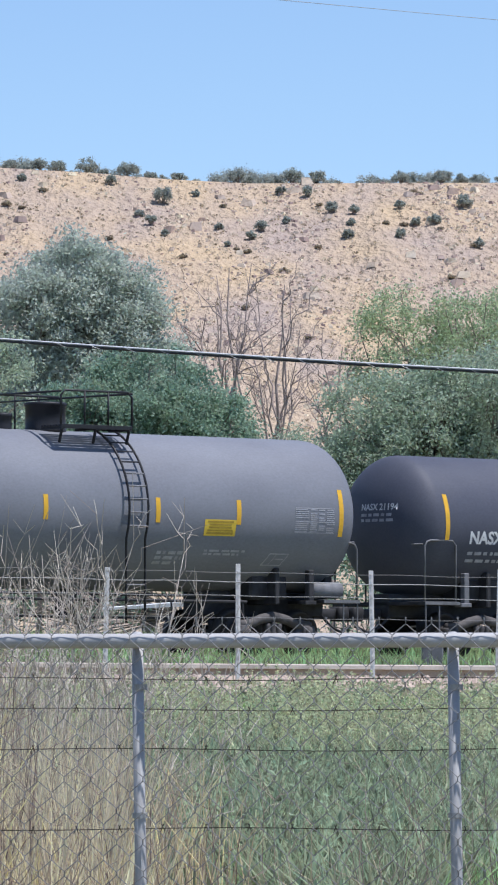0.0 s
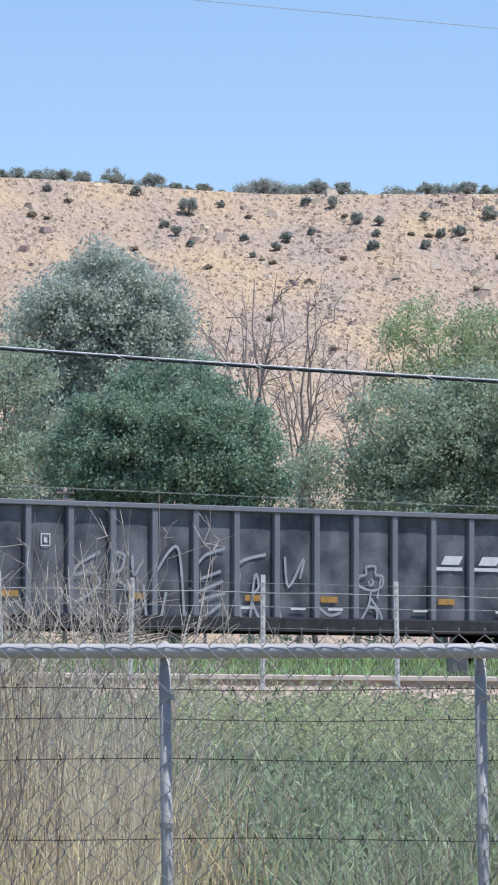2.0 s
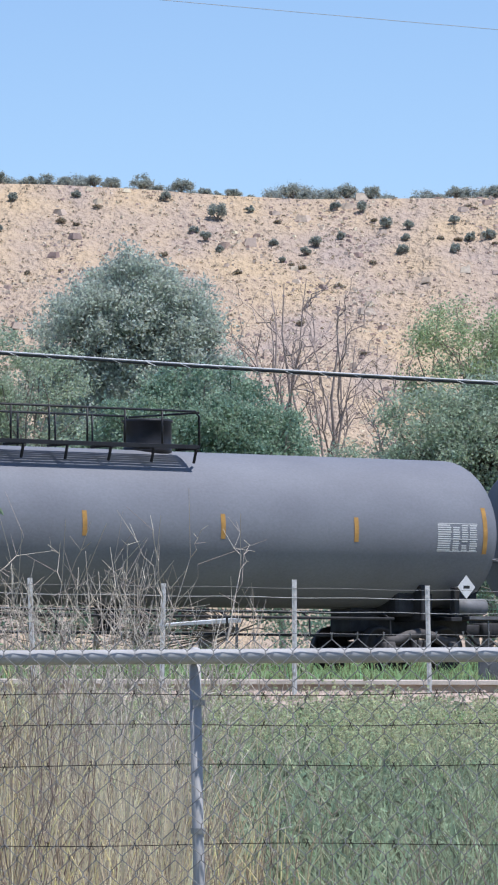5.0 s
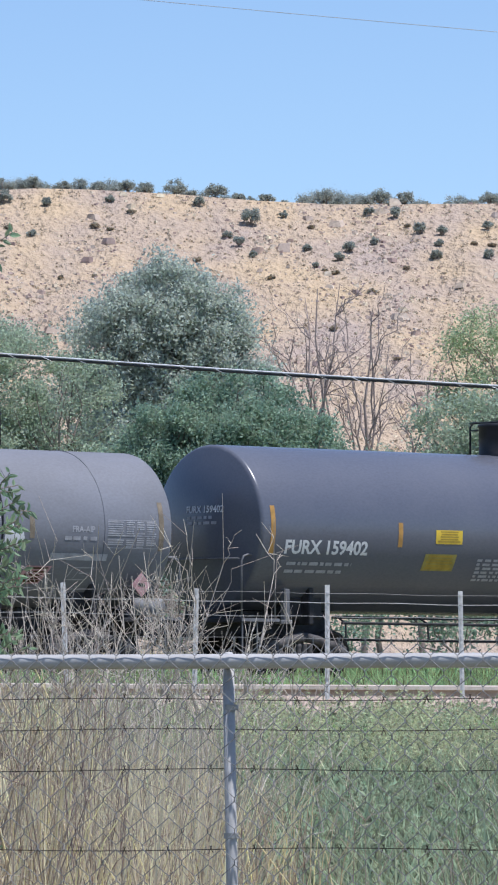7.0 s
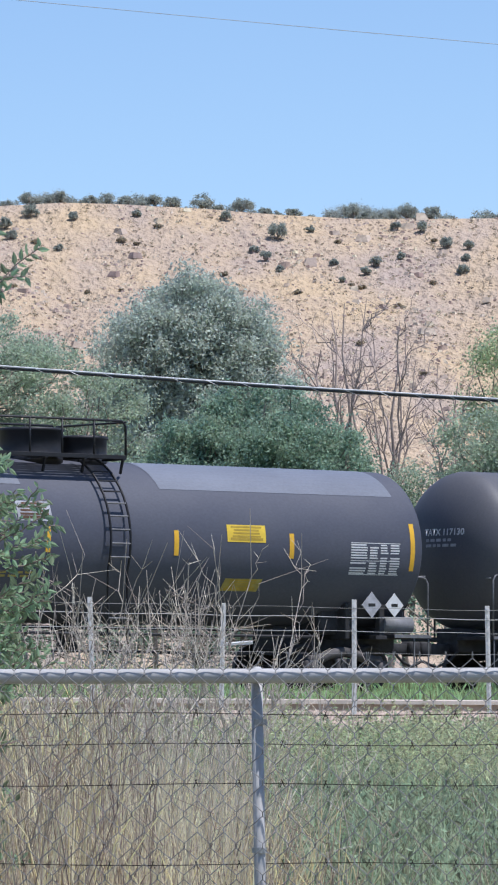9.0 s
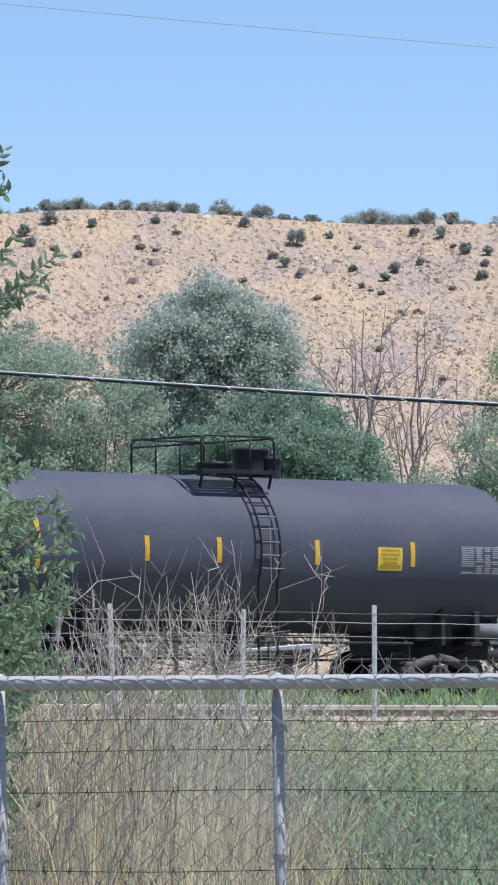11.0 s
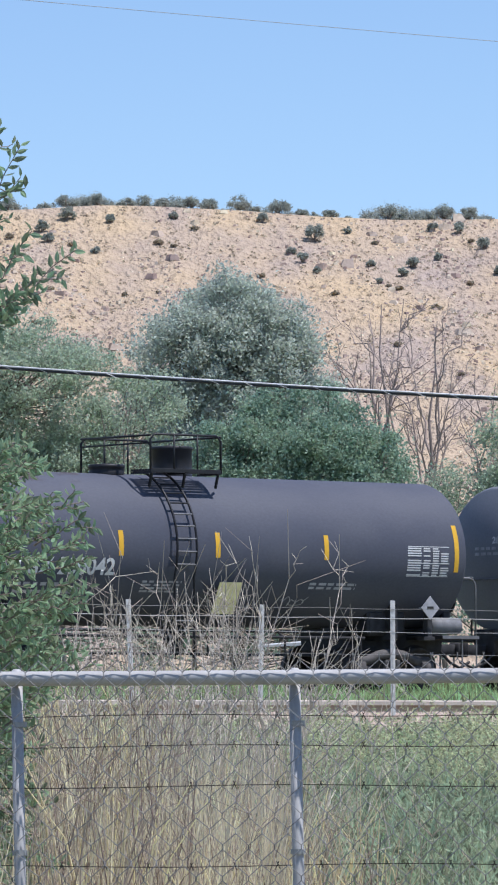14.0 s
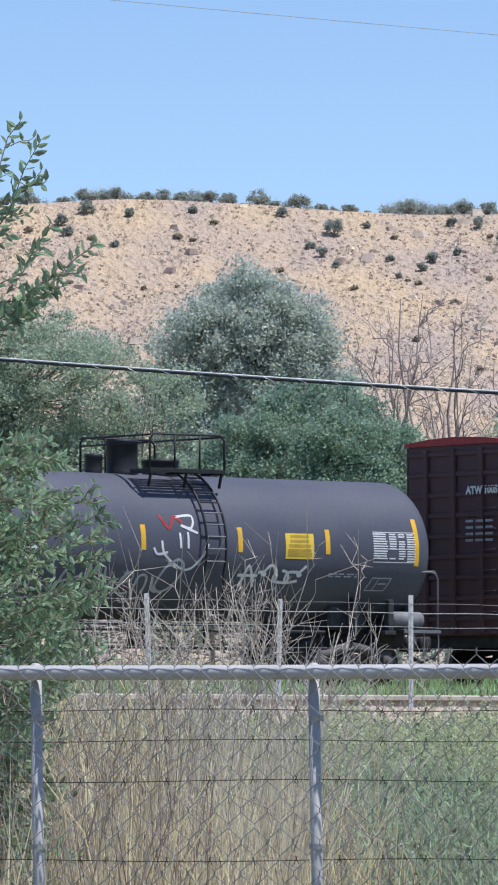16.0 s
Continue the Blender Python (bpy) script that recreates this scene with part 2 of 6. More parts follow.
def build_ground():
    xs = np.concatenate([[-3000, -1200, -500, -200, -90, -50], np.arange(-30, 31, 1.0), [50, 90, 200, 500, 1200, 3000]])
    ys = np.concatenate([[-3000, -800, -200, -60, -20, 0], np.arange(10, 30, 0.5), np.arange(30, 180, 1.0), [190, 220, 260, 320, 420, 700, 1500, 4000]])
    verts, faces = [], []
    for y in ys:
        for x in xs:
            z = float(ground_z(x, y))
            near = abs(x) < 31 and 9 < y < 181 and abs(off_track(x, y)) > 3.2
            verts.append((x, y, z + (0.05 * noise.noise((x * 0.7, y * 0.5, 0)) if near else 0)))
    w = len(xs)
    for j in range(len(ys) - 1):
        for i in range(w - 1):
            faces.append((j * w + i, j * w + i + 1, j * w + w + i + 1, j * w + w + i))
    tagged(soup("ground", verts, faces, SOIL, smooth=True), "weedy brown soil of the field beside the railway", "ground", kind="structure")


HILL_FOOT, HILL_TOP = 350.0, 450.0


def hill_z(x, y):
    top = np.interp(x, [-400, -60, -32, -23, -19, -12, -6, 0, 19, 60, 400], [38, 41.2, 42.5, 42.95, 42.85, 42.45, 41.95, 41.65, 41.7, 41.3, 37])
    v = (y - HILL_FOOT) / (HILL_TOP - HILL_FOOT)
    if v > 1:
        return top - 0.012 * (y - HILL_TOP) - 0.4 * min(1, (v - 1) * 8)
    z = 2.0 + (top - 2.0) * (v if v < 0.94 else 0.94 + (v - 0.94) * 1.0)
    gully = noise.noise((x * 0.12, y * 0.03, 3.0)) * 0.7 + noise.noise((x * 0.35, y * 0.12, 7.0)) * 0.45 + noise.noise((x * 0.9, y * 0.5, 1.0)) * 0.22
    return z + gully * max(0.0, min(1, v * 3)) * (1.0 if v < 0.85 else max(0.0, (1 - v) / 0.15))


def build_hill():
    xs = np.concatenate([[-900, -500, -300, -160, -100, -70], np.arange(-50, 40, 0.45), [60, 100, 160, 300, 500, 900]])
    ys = np.concatenate([np.arange(HILL_FOOT, HILL_TOP, 0.8), [450, 451, 453, 458, 470, 500, 600, 900]])
    verts = [(x, y, float(hill_z(x, y))) for y in ys for x in xs]
    w = len(xs)
    faces = [(j * w + i, j * w + i + 1, j * w + w + i + 1, j * w + w + i) for j in range(len(ys) - 1) for i in range(w - 1)]
    tagged(soup("hillside", verts, faces, HILL, smooth=True), "steep dry tan hillside of loose rock and earth", "hillside", kind="structure")


build_ground()
build_hill()

# ---- the railway ----
def build_track():
    for side in (-1, 1):
        bm = fresh()
        prof = [(-0.07, -0.17), (0.07, -0.17), (0.07, -0.15), (0.012, -0.13), (0.012, -0.04), (0.036, -0.035), (0.036, 0), (-0.036, 0), (-0.036, -0.035), (-0.012, -0.04), (-0.012, -0.13), (-0.07, -0.15)]
        ends = [[bm.verts.new((s, y + side * 0.755, z)) for y, z in prof] for s in (-120, 120)]
        for k in range(len(prof)):
            bm.faces.new((ends[0][k], ends[0][(k + 1) % len(prof)], ends[1][(k + 1) % len(prof)], ends[1][k]))
        rail = part("rail", bm, RAILSTEEL)
        rail.matrix_world = pose(0, TRACK_Y, RAIL_Z, 0, 0, 41)
        tagged(rail, "rust-brown steel running rail on wooden ties", "rail", "rails of the track", "structure")
    bm = fresh()
    for i in range(-200, 201):
        j = random.uniform(-0.05, 0.05)
        box(bm, i * 0.53 - 0.11, i * 0.53 + 0.11, -1.3 + j, 1.3 + j, -0.33, -0.172)
    ties = part("ties", bm, TIE)
    ties.matrix_world = pose(0, TRACK_Y, RAIL_Z, 0, 0, 41)
    tagged(ties, "dark creosoted wooden ties under the rails", "ties", kind="stuff")
    rng = np.random.default_rng(4)
    v, f = [], []
    n = 9000
    for s, q, r in zip(rng.uniform(-22, 22, n), rng.uniform(-2.4, 2.7, n), rng.uniform(0.02, 0.05, n)):
        x, y = along(s, q)
        z = RAIL_Z - 0.24 - max(0, abs(q) - 1.5) * 0.06
        o = len(v)
        a = rng.uniform(0, 6.3)
        for dx, dy, dz in ((1, 0, 0), (0, 1, 0.2), (-1, 0, 0), (0, -1, 0.1), (0.1, 0.2, 1), (0, 0, -1)):
            v.append((x + r * (dx * math.cos(a) - dy * math.sin(a)), y + r * (dx * math.sin(a) + dy * math.cos(a)), z + r * dz))
        f += [(o + i, o + (i + 1) % 4, o + 4) for i in range(4)] + [(o + (i + 1) % 4, o + i, o + 5) for i in range(4)]
    tagged(soup("ballast", v, f, BALLAST), "grey-brown crushed stone ballast along the track", "ballast", kind="stuff")


R_TANK, Z_TANK = 1.56, 2.83  # radius, axle line over the rail


def barrel(top):
    """Sets the size of the next tank by the height of its top over the rail."""
    global R_TANK, Z_TANK
    R_TANK = (top - 1.27) / 2
    Z_TANK = 1.27 + R_TANK



class Car:
    """A railway car: its origin lies on the rail's top at its middle, the field side is -y."""

    def __init__(self, name, s0, s1, label, category="tank car"):
        self.s0, self.s1, self.mid, self.half = s0, s1, (s0 + s1) / 2, (s1 - s0) / 2
        self.ob = tagged(new(name), label, category, "cars of the freight train")
        self.wheels = []
        self.face = R_TANK if name == "tank_car" else 1.55

    def x(self, s):
        return s - self.mid


def on_tank(x, h, lift=0.005, r=None):
    """The place on the field side of a tank, h metres up round its skin from mid-height."""
    r = r or R_TANK
    a = (h - (Z_TANK - 2.83)) / r
    return (x, -(r + lift) * math.cos(a), Z_TANK + (r + lift) * math.sin(a))


def patch(bm, x0, x1, h0, h1, lift=0.005, shear=0.0, n=6):
    rows = []
    for i in range(n + 1):
        h = h0 + (h1 - h0) * i / n
        d = shear * (h - h0)
        rows.append([bm.verts.new(on_tank(x + d, h, lift)) for x in (x0, x1)])
    for a, b in zip(rows, rows[1:]):
        bm.faces.new((a[0], a[1], b[1], b[0]))


def text_mesh(body, size, bold=0.0):
    cu = bpy.data.curves.new("lettering", "FONT")
    cu.body, cu.size, cu.offset, cu.resolution_u = body, size, bold, 3
    cu.align_x = "CENTER"
    tmp = bpy.data.objects.new("lettering", cu)
    scene.collection.objects.link(tmp)
    me = bpy.data.meshes.new_from_object(tmp.evaluated_get(bpy.context.evaluated_depsgraph_get()))
    bpy.data.objects.remove(tmp)
    bm = fresh()
    bm.from_mesh(me)
    return bm


def lettering(car, body, s, h, size, material=None, place=None, stretch=1.0, bold=0.012, name="lettering", tall=1.0):
    """Stencilled words with their middle at s and their foot at h, laid on the skin."""
    bm = text_mesh(body, size, bold)
    place = place or (lambda u, v: on_tank(car.x(s) + u, h + v, 0.006))
    for k in range(1, 5):
        bmesh.ops.bisect_plane(bm, geom=bm.verts[:] + bm.edges[:] + bm.faces[:], plane_co=(0, size * 0.75 * k / 5, 0), plane_no=(0, 1, 0))
    for v in bm.verts:
        v.co = place(v.co.x * stretch, v.co.y * tall)
    return part(name, bm, material or WHITE, car.ob)


def bars(car, s0, s1, h0, h1, rows, rng, name="small_print", material=None, fill=0.62, place=None):
    """Rows of print too small to read."""
    bm = fresh()
    step = (h1 - h0) / rows
    place = place or (lambda u, v, l: on_tank(u, v, l))
    for i in range(rows):
        x, end = car.x(s0), car.x(s1) - rng.uniform(0, 0.25) * (s1 - s0)
        while x < end:
            w = min(rng.uniform(0.06, 0.26), end - x)
            h = h0 + i * step
            vs = [bm.verts.new(place(a, b, 0.006)) for a, b in ((x, h), (x + w, h), (x + w, h + step * fill), (x, h + step * fill))]
            bm.faces.new(vs)
            x += w + rng.uniform(0.03, 0.08)
    return part(name, bm, material or GREYWHITE, car.ob)


def data_panel(car, s0, h0, w=1.05, h=0.5, material=None, rng=None):
    """The stencilled table of tank data: two blocks of small lines, ruled apart."""
    bm = fresh()
    x0 = car.x(s0)
    for i in range(12):
        y = h0 + h * i / 12
        for a, b in ((0, 0.34), (0.38, 0.56), (0.60, 0.76), (0.80, 1.0)):
            if rng.random() < 0.88:
                patch(bm, x0 + w * a, x0 + w * (b - rng.uniform(0, 0.04)), y, y + h / 12 * 0.55, 0.006, n=1)
    for y in (h0 - 0.02, h0 + h * 0.42, h0 + h * 0.99):
        patch(bm, x0, x0 + w, y, y + 0.014, 0.007, n=1)
    return part("data_panel", bm, material or GREYWHITE, car.ob, "white stencilled table of tank data")


def strokes(car, lines, width=0.035, material=None, name="graffiti", place=None, tilt=0.0):
    """Sprayed lines, each a run of (s, h) points, smoothed."""
    bm = fresh()
    place = place or (lambda u, v, l: on_tank(u, v, l))
    for k, line in enumerate(lines):
        p = [Vector((car.x(a), b, 0)) for a, b in line]
        q = []
        for i in range(len(p) - 1):
            a, b, c, d = p[max(i - 1, 0)], p[i], p[i + 1], p[min(i + 2, len(p) - 1)]
            for t in (0, 0.25, 0.5, 0.75):
                q.append(0.5 * (2 * b + (c - a) * t + (2 * a - 5 * b + 4 * c - d) * t * t + (3 * b - a - 3 * c + d) * t ** 3))
        q.append(p[-1])
        prev = None
        for i, c in enumerate(q):
            d = (q[min(i + 1, len(q) - 1)] - q[max(i - 1, 0)])
            d = d.normalized() if d.length else Vector((1, 0, 0))
            nrm = Vector((-d.y, d.x, 0)) * width / 2
            pair = [bm.verts.new(place(e.x, e.y, 0.007 + 0.001 * (k % 4))) for e in (c - nrm, c + nrm)]
            if prev:
                bm.faces.new((prev[0], prev[1], pair[1], pair[0]))
            prev = pair
    return part(name, bm, material or SPRAY, car.ob, "sprayed graffiti lines")


def scrawl(rng, s0, s1, h0, h1, loops):
    """A run of loose overlapping loops and hooks, with a stroke or two across."""
    out, line, w = [], [], (s1 - s0) / loops
    k = rng.uniform(0.5, 0.9)
    for i in range(loops * 7 + 1):
        t = i / 7
        j = int(t)
        tall = 0.32 + 0.18 * math.sin(j * 2.3 + s0)
        u = s0 + w * (t + k * 0.5 * math.sin(t * math.tau))
        v = 0.5 + tall * math.cos(t * math.tau) + 0.10 * math.sin(t * 2.1) + rng.uniform(-0.05, 0.05)
        line.append((u, h0 + (h1 - h0) * v))
        if i % 14 == 13 and rng.random() < 0.55:
            out.append(line)
            line = []
    if len(line) > 1:
        out.append(line)
    a = s0 + (s1 - s0) * rng.uniform(0.1, 0.4)
    out.append([(a, h0 + (h1 - h0) * 0.1), (a + w, h0 + (h1 - h0) * 0.02), (a + 2 * w, h0 + (h1 - h0) * 0.15)])
    return [q for q in out if len(q) > 1]


def truck(car, x):
    bm = fresh()
    box(bm, -0.16, 0.16, -0.85, 0.85, 0.42, 0.80, 0.03)
    for sy in (-1, 1):
        y = sy * 1.0
        for sx in (-1, 1):
            tube(bm, [(0, y, 0.78), (sx * 0.35, y, 0.72), (sx * 0.62, y, 0.62), (sx * 0.98, y, 0.60)], 0.10, 8)
            tube(bm, [(sx * 0.10, y, 0.30), (sx * 0.45, y, 0.36), (sx * 0.78, y, 0.52)], 0.075, 8)
            box(bm, sx * 0.89 - 0.16, sx * 0.89 + 0.16, y - 0.13, y + 0.13, 0.34, 0.60, 0.03)
            lathe(bm, [(-0.06, 0.08), (0.02, 0.12), (0.06, 0.11), (0.09, 0.05)] if sy > 0 else [(-0.09, 0.05), (-0.06, 0.11), (-0.02, 0.12), (0.06, 0.08)], 1, (sx * 0.89, y + sy * 0.12, 0.46), 12)
        for dx in (-0.15, 0, 0.15):
            lathe(bm, [(0.30, 0.07), (0.34, 0.075), (0.40, 0.06), (0.46, 0.075), (0.52, 0.06), (0.58, 0.075), (0.64, 0.07)], 2, (dx, y, 0), 8)
    t = part("truck", bm, TRUCKMAT, car.ob, "dusty cast-steel truck with roller bearings", True)
    t.location.x = x
    for dx in (-0.89, 0.89):
        bm = fresh()
        for sy in (-1, 1):
            p = [(-0.07, 0.10), (-0.07, 0.17), (-0.02, 0.20), (-0.02, 0.37), (-0.065, 0.39), (-0.065, 0.455), (0.05, 0.465), (0.075, 0.49), (0.085, 0.48), (0.085, 0.40), (0.03, 0.37), (0.03, 0.20), (0.07, 0.17), (0.07, 0.10)]
            lathe(bm, [(-sy * a, r) for a, r in p], 1, (0, sy * 0.78, 0), 28)
        lathe(bm, [(-0.95, 0.075), (0.95, 0.075)], 1, (0, 0, 0), 12)
        for k in range(5):
            a = k * math.tau / 5
            box(bm, 0.27 * math.cos(a) - 0.03, 0.27 * math.cos(a) + 0.03, -0.83, -0.80, 0.27 * math.sin(a) - 0.03, 0.27 * math.sin(a) + 0.03)
        w = part("wheelset", bm, WHEELMAT, t, "steel wheels on their axle", True)
        w.location = (dx, 0, 0.455)
        car.wheels.append((w, dx))


def coupler(car, sx):
    bm = fresh()
    x = sx * (car.half + 0.55)
    box(bm, min(x, x + sx * 0.75), max(x, x + sx * 0.75), -0.09, 0.09, 0.76, 0.98, 0.02)
    box(bm, min(x + sx * 0.62, x + sx * 0.92), max(x + sx * 0.62, x + sx * 0.92), -0.19, 0.15, 0.72, 1.02, 0.04)
    part("coupler", bm, UNDER, car.ob, smooth=True)
    bm = fresh()
    tube(bm, [(x, -0.3, 0.85), (x + sx * 0.3, -0.3, 0.6), (x + sx * 0.6, -0.25, 0.5), (x + sx * 0.9, -0.2, 0.62)], 0.03, 6)
    part("brake_hose", bm, UNDER, car.ob)


def head_curve(h, crisp):
    """The dished end from its rim to its middle: a short knuckle and a shallow dish, or a rounder bowl."""
    out = []
    if crisp:
        for k in range(7):
            a = math.pi / 2 * k / 6 * 0.85
            out.append((h + 0.2 + 0.10 * math.sin(a), R_TANK - 0.10 + 0.10 * math.cos(a)))
        x0, r0 = out[-1]
        for k in range(1, 11):
            u = 1 - k / 10
            out.append((x0 + 0.30 * (1 - u * u), max(0.02, r0 * u)))
        return out
    for k in range(19):
        a = math.pi / 2 * k / 18
        out.append((h + 0.12 + R_TANK * 0.5 * math.sin(a), max(0.02, R_TANK * math.cos(a))))
    return out


def tank(car, paint_mat, patch_mat=None, patch_spans=(), crisp=False, seams=()):
    """The barrel with its dished heads, the saddles and the stub sills with their end platforms."""
    bm = fresh()
    h, prof = car.half, []
    prof += [(-x, r) for x, r in head_curve(h, crisp)[::-1]]
    for j in range(1, 12):
        prof.append((-h + 2 * h * j / 12, R_TANK))
    prof += head_curve(h, crisp)
    lathe(bm, prof, 0, (0, 0, Z_TANK), 72)
    body = part("tank", bm, paint_mat, car.ob, smooth=True)
    for x in seams:
        bm = fresh()
        rr = R_TANK + 0.004
        tube(bm, [(x, -rr * math.cos(a), Z_TANK + rr * math.sin(a)) for a in np.linspace(-1.4, 1.7, 40)], 0.009, 5)
        part("weld_seam", bm, paint_mat, body)
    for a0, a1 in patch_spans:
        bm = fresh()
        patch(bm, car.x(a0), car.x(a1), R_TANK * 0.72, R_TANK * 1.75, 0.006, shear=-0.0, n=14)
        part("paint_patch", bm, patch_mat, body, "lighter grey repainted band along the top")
    for sx in (-1, 1):
        for nm, a, b, y, z0, z1, bev in (("stub_sill", -2.6, 0.62, 0.32, 0.80, 1.30, 0.02), ("saddle", -1.9, -0.9, 0.95, 1.12, 1.62, 0.05), ("end_platform", -0.35, 0.62, 1.42, 1.05, 1.13, 0.01), ("bolster", -1.45, -1.33, 1.2, 1.02, 1.75, 0.02)):
            xs = sorted((sx * (h + a), sx * (h + b)))
            part(nm, box(fresh(), xs[0], xs[1], -y, y, z0, z1, bev), UNDER, car.ob)
    for sx in (-1, 1):
        truck(car, sx * (h - 1.35))
        coupler(car, sx)
        # end platform rails
        for sy in (-1, 1):
            bm = fresh()
            x = sx * (h + 0.58)
            xi = sx * (h - 0.28)
            top = 2.28 if sx > 0 else 2.38
            tube(bm, [(x, sy * 1.38, 1.1), (x, sy * 1.38, top - 0.12), (x - sx * 0.06, sy * 1.38, top - 0.03), (x - sx * 0.16, sy * 1.38, top)] + ([(x - sx * 0.5, sy * 1.30, top)] if sx > 0 else [(x - sx * 0.75, sy * 1.40, top), (xi, sy * 1.38, top - 0.1), (xi, sy * 1.38, 1.1)]), 0.022, 6)
            part("grab_rail", bm, STEP, car.ob, "worn grey pipe grab rail", True)
            bm = fresh()
            box(bm, min(x, x - sx * 0.4), max(x, x - sx * 0.4), sy * 1.40 - 0.03, sy * 1.40 + 0.03, 0.42, 0.45)
            for e in (0, -sx * 0.38):
                box(bm, x + e - 0.012, x + e + 0.012, sy * 1.40 - 0.012, sy * 1.40 + 0.012, 0.44, 1.06)
            part("sill_step", bm, STEP, car.ob)
        bm = fresh()
        tube(bm, [(sx * (h + 0.58), -1.3, 2.3), (sx * (h + 0.62), 0, 2.32), (sx * (h + 0.58), 1.3, 2.3)], 0.018, 6)
        part("end_rail", bm, STEP, car.ob, smooth=True)
        bm = fresh()
        box(bm, min(sx * (h - 0.35), sx * (h + 0.62)), max(sx * (h - 0.35), sx * (h + 0.62)), -1.44, -1.425, 1.06, 1.12)
        part("walkway_edge", bm, STEP, car.ob)
        bm = fresh()
        xb = sx * (h - 0.62)
        box(bm, xb - 0.07, xb + 0.07, -1.36, -1.22, 1.05, 1.72, 0.015)
        box(bm, xb - 0.2, xb + 0.1, -1.40, -1.2, 1.02, 1.10, 0.01)
        part("jacking_bracket", bm, STEP if sx < 0 else UNDER, car.ob)
    # brake gear at the right-hand end
    bm = fresh()
    lathe(bm, [(-0.42, 0.05), (-0.38, 0.17), (0.38, 0.17), (0.42, 0.05)], 0, (h - 0.1, -1.15, 1.32), 16)
    part("air_reservoir", bm, RESERVOIR, car.ob, smooth=True)
    bm = fresh()
    lathe(bm, [(-0.04, 0.26), (0.0, 0.28), (0.04, 0.26)], 0, (h + 0.35, -0.75, 1.85), 20)
    box(bm, h + 0.1, h + 0.3, -0.95, -0.6, 1.3, 1.75, 0.02)
    tube(bm, [(h + 0.2, -0.75, 1.1), (h + 0.2, -0.75, 1.9)], 0.03)
    part("hand_brake", bm, UNDER, car.ob)
    # belly piping and bottom outlet
    bm = fresh()
    for y, z in ((-0.9, 1.18), (-1.18, 1.06)):
        tube(bm, [(-h + 2.2, y, z), (h - 2.2, y, z)], 0.03, 6)
    n = max(3, int(h / 1.4))
    for i in range(n + 1):
        x = -h + 2.3 + (2 * h - 4.6) * i / n
        tube(bm, [(x, -0.9, 1.2), (x, -1.18, 1.06), (x + 0.02, -1.18, 0.72)], 0.022, 5)
    tube(bm, [(-h + 2.0, -0.55, 0.74), (h - 2.0, -0.55, 0.72)], 0.025, 6)
    part("brake_piping", bm, UNDER, car.ob)
    bm = fresh()
    lathe(bm, [(0.72, 0.16), (0.78, 0.22), (0.98, 0.2), (1.3, 0.3), (1.5, 0.34)], 2, (0.1, 0, 0), 14)
    part("bottom_outlet", bm, UNDER, car.ob, smooth=True)


def ladder(car, s, width=0.48, to_sill=True, jog=0.0):
    bm = fresh()
    x = car.x(s)
    a0, a1 = -0.35, 1.28
    for sx in (-1, 1):
        pts = [(x + sx * width / 2, -(R_TANK + 0.13) * math.cos(a), Z_TANK + (R_TANK + 0.13) * math.sin(a)) for a in np.linspace(a1, a0, 14)]
        pts += [(x + sx * width / 2, pts[-1][1] - 0.0, 1.15), (x + sx * width / 2, pts[-1][1], 0.62)]
        tube(bm, pts, 0.026, 5)
    rail = part("ladder", bm, HANDRAIL, car.ob, "black steel ladder curved round the tank", True)
    for k in range(11):
        bm = fresh()
        a = 1.2 - k * 0.155
        z = Z_TANK + (R_TANK + 0.13) * math.sin(a)
        y = -(R_TANK + 0.13) * math.cos(a)
        if k > 9:
            y, z = -(R_TANK + 0.13) * math.cos(a0), 1.35 - 0.4 * (k - 10)
        tube(bm, [(x - width / 2, y, z), (x + width / 2, y, z)], 0.016 if k < 4 else 0.018, 5)
        part("rung", bm, HANDRAIL if k < 5 else STEP, rail)


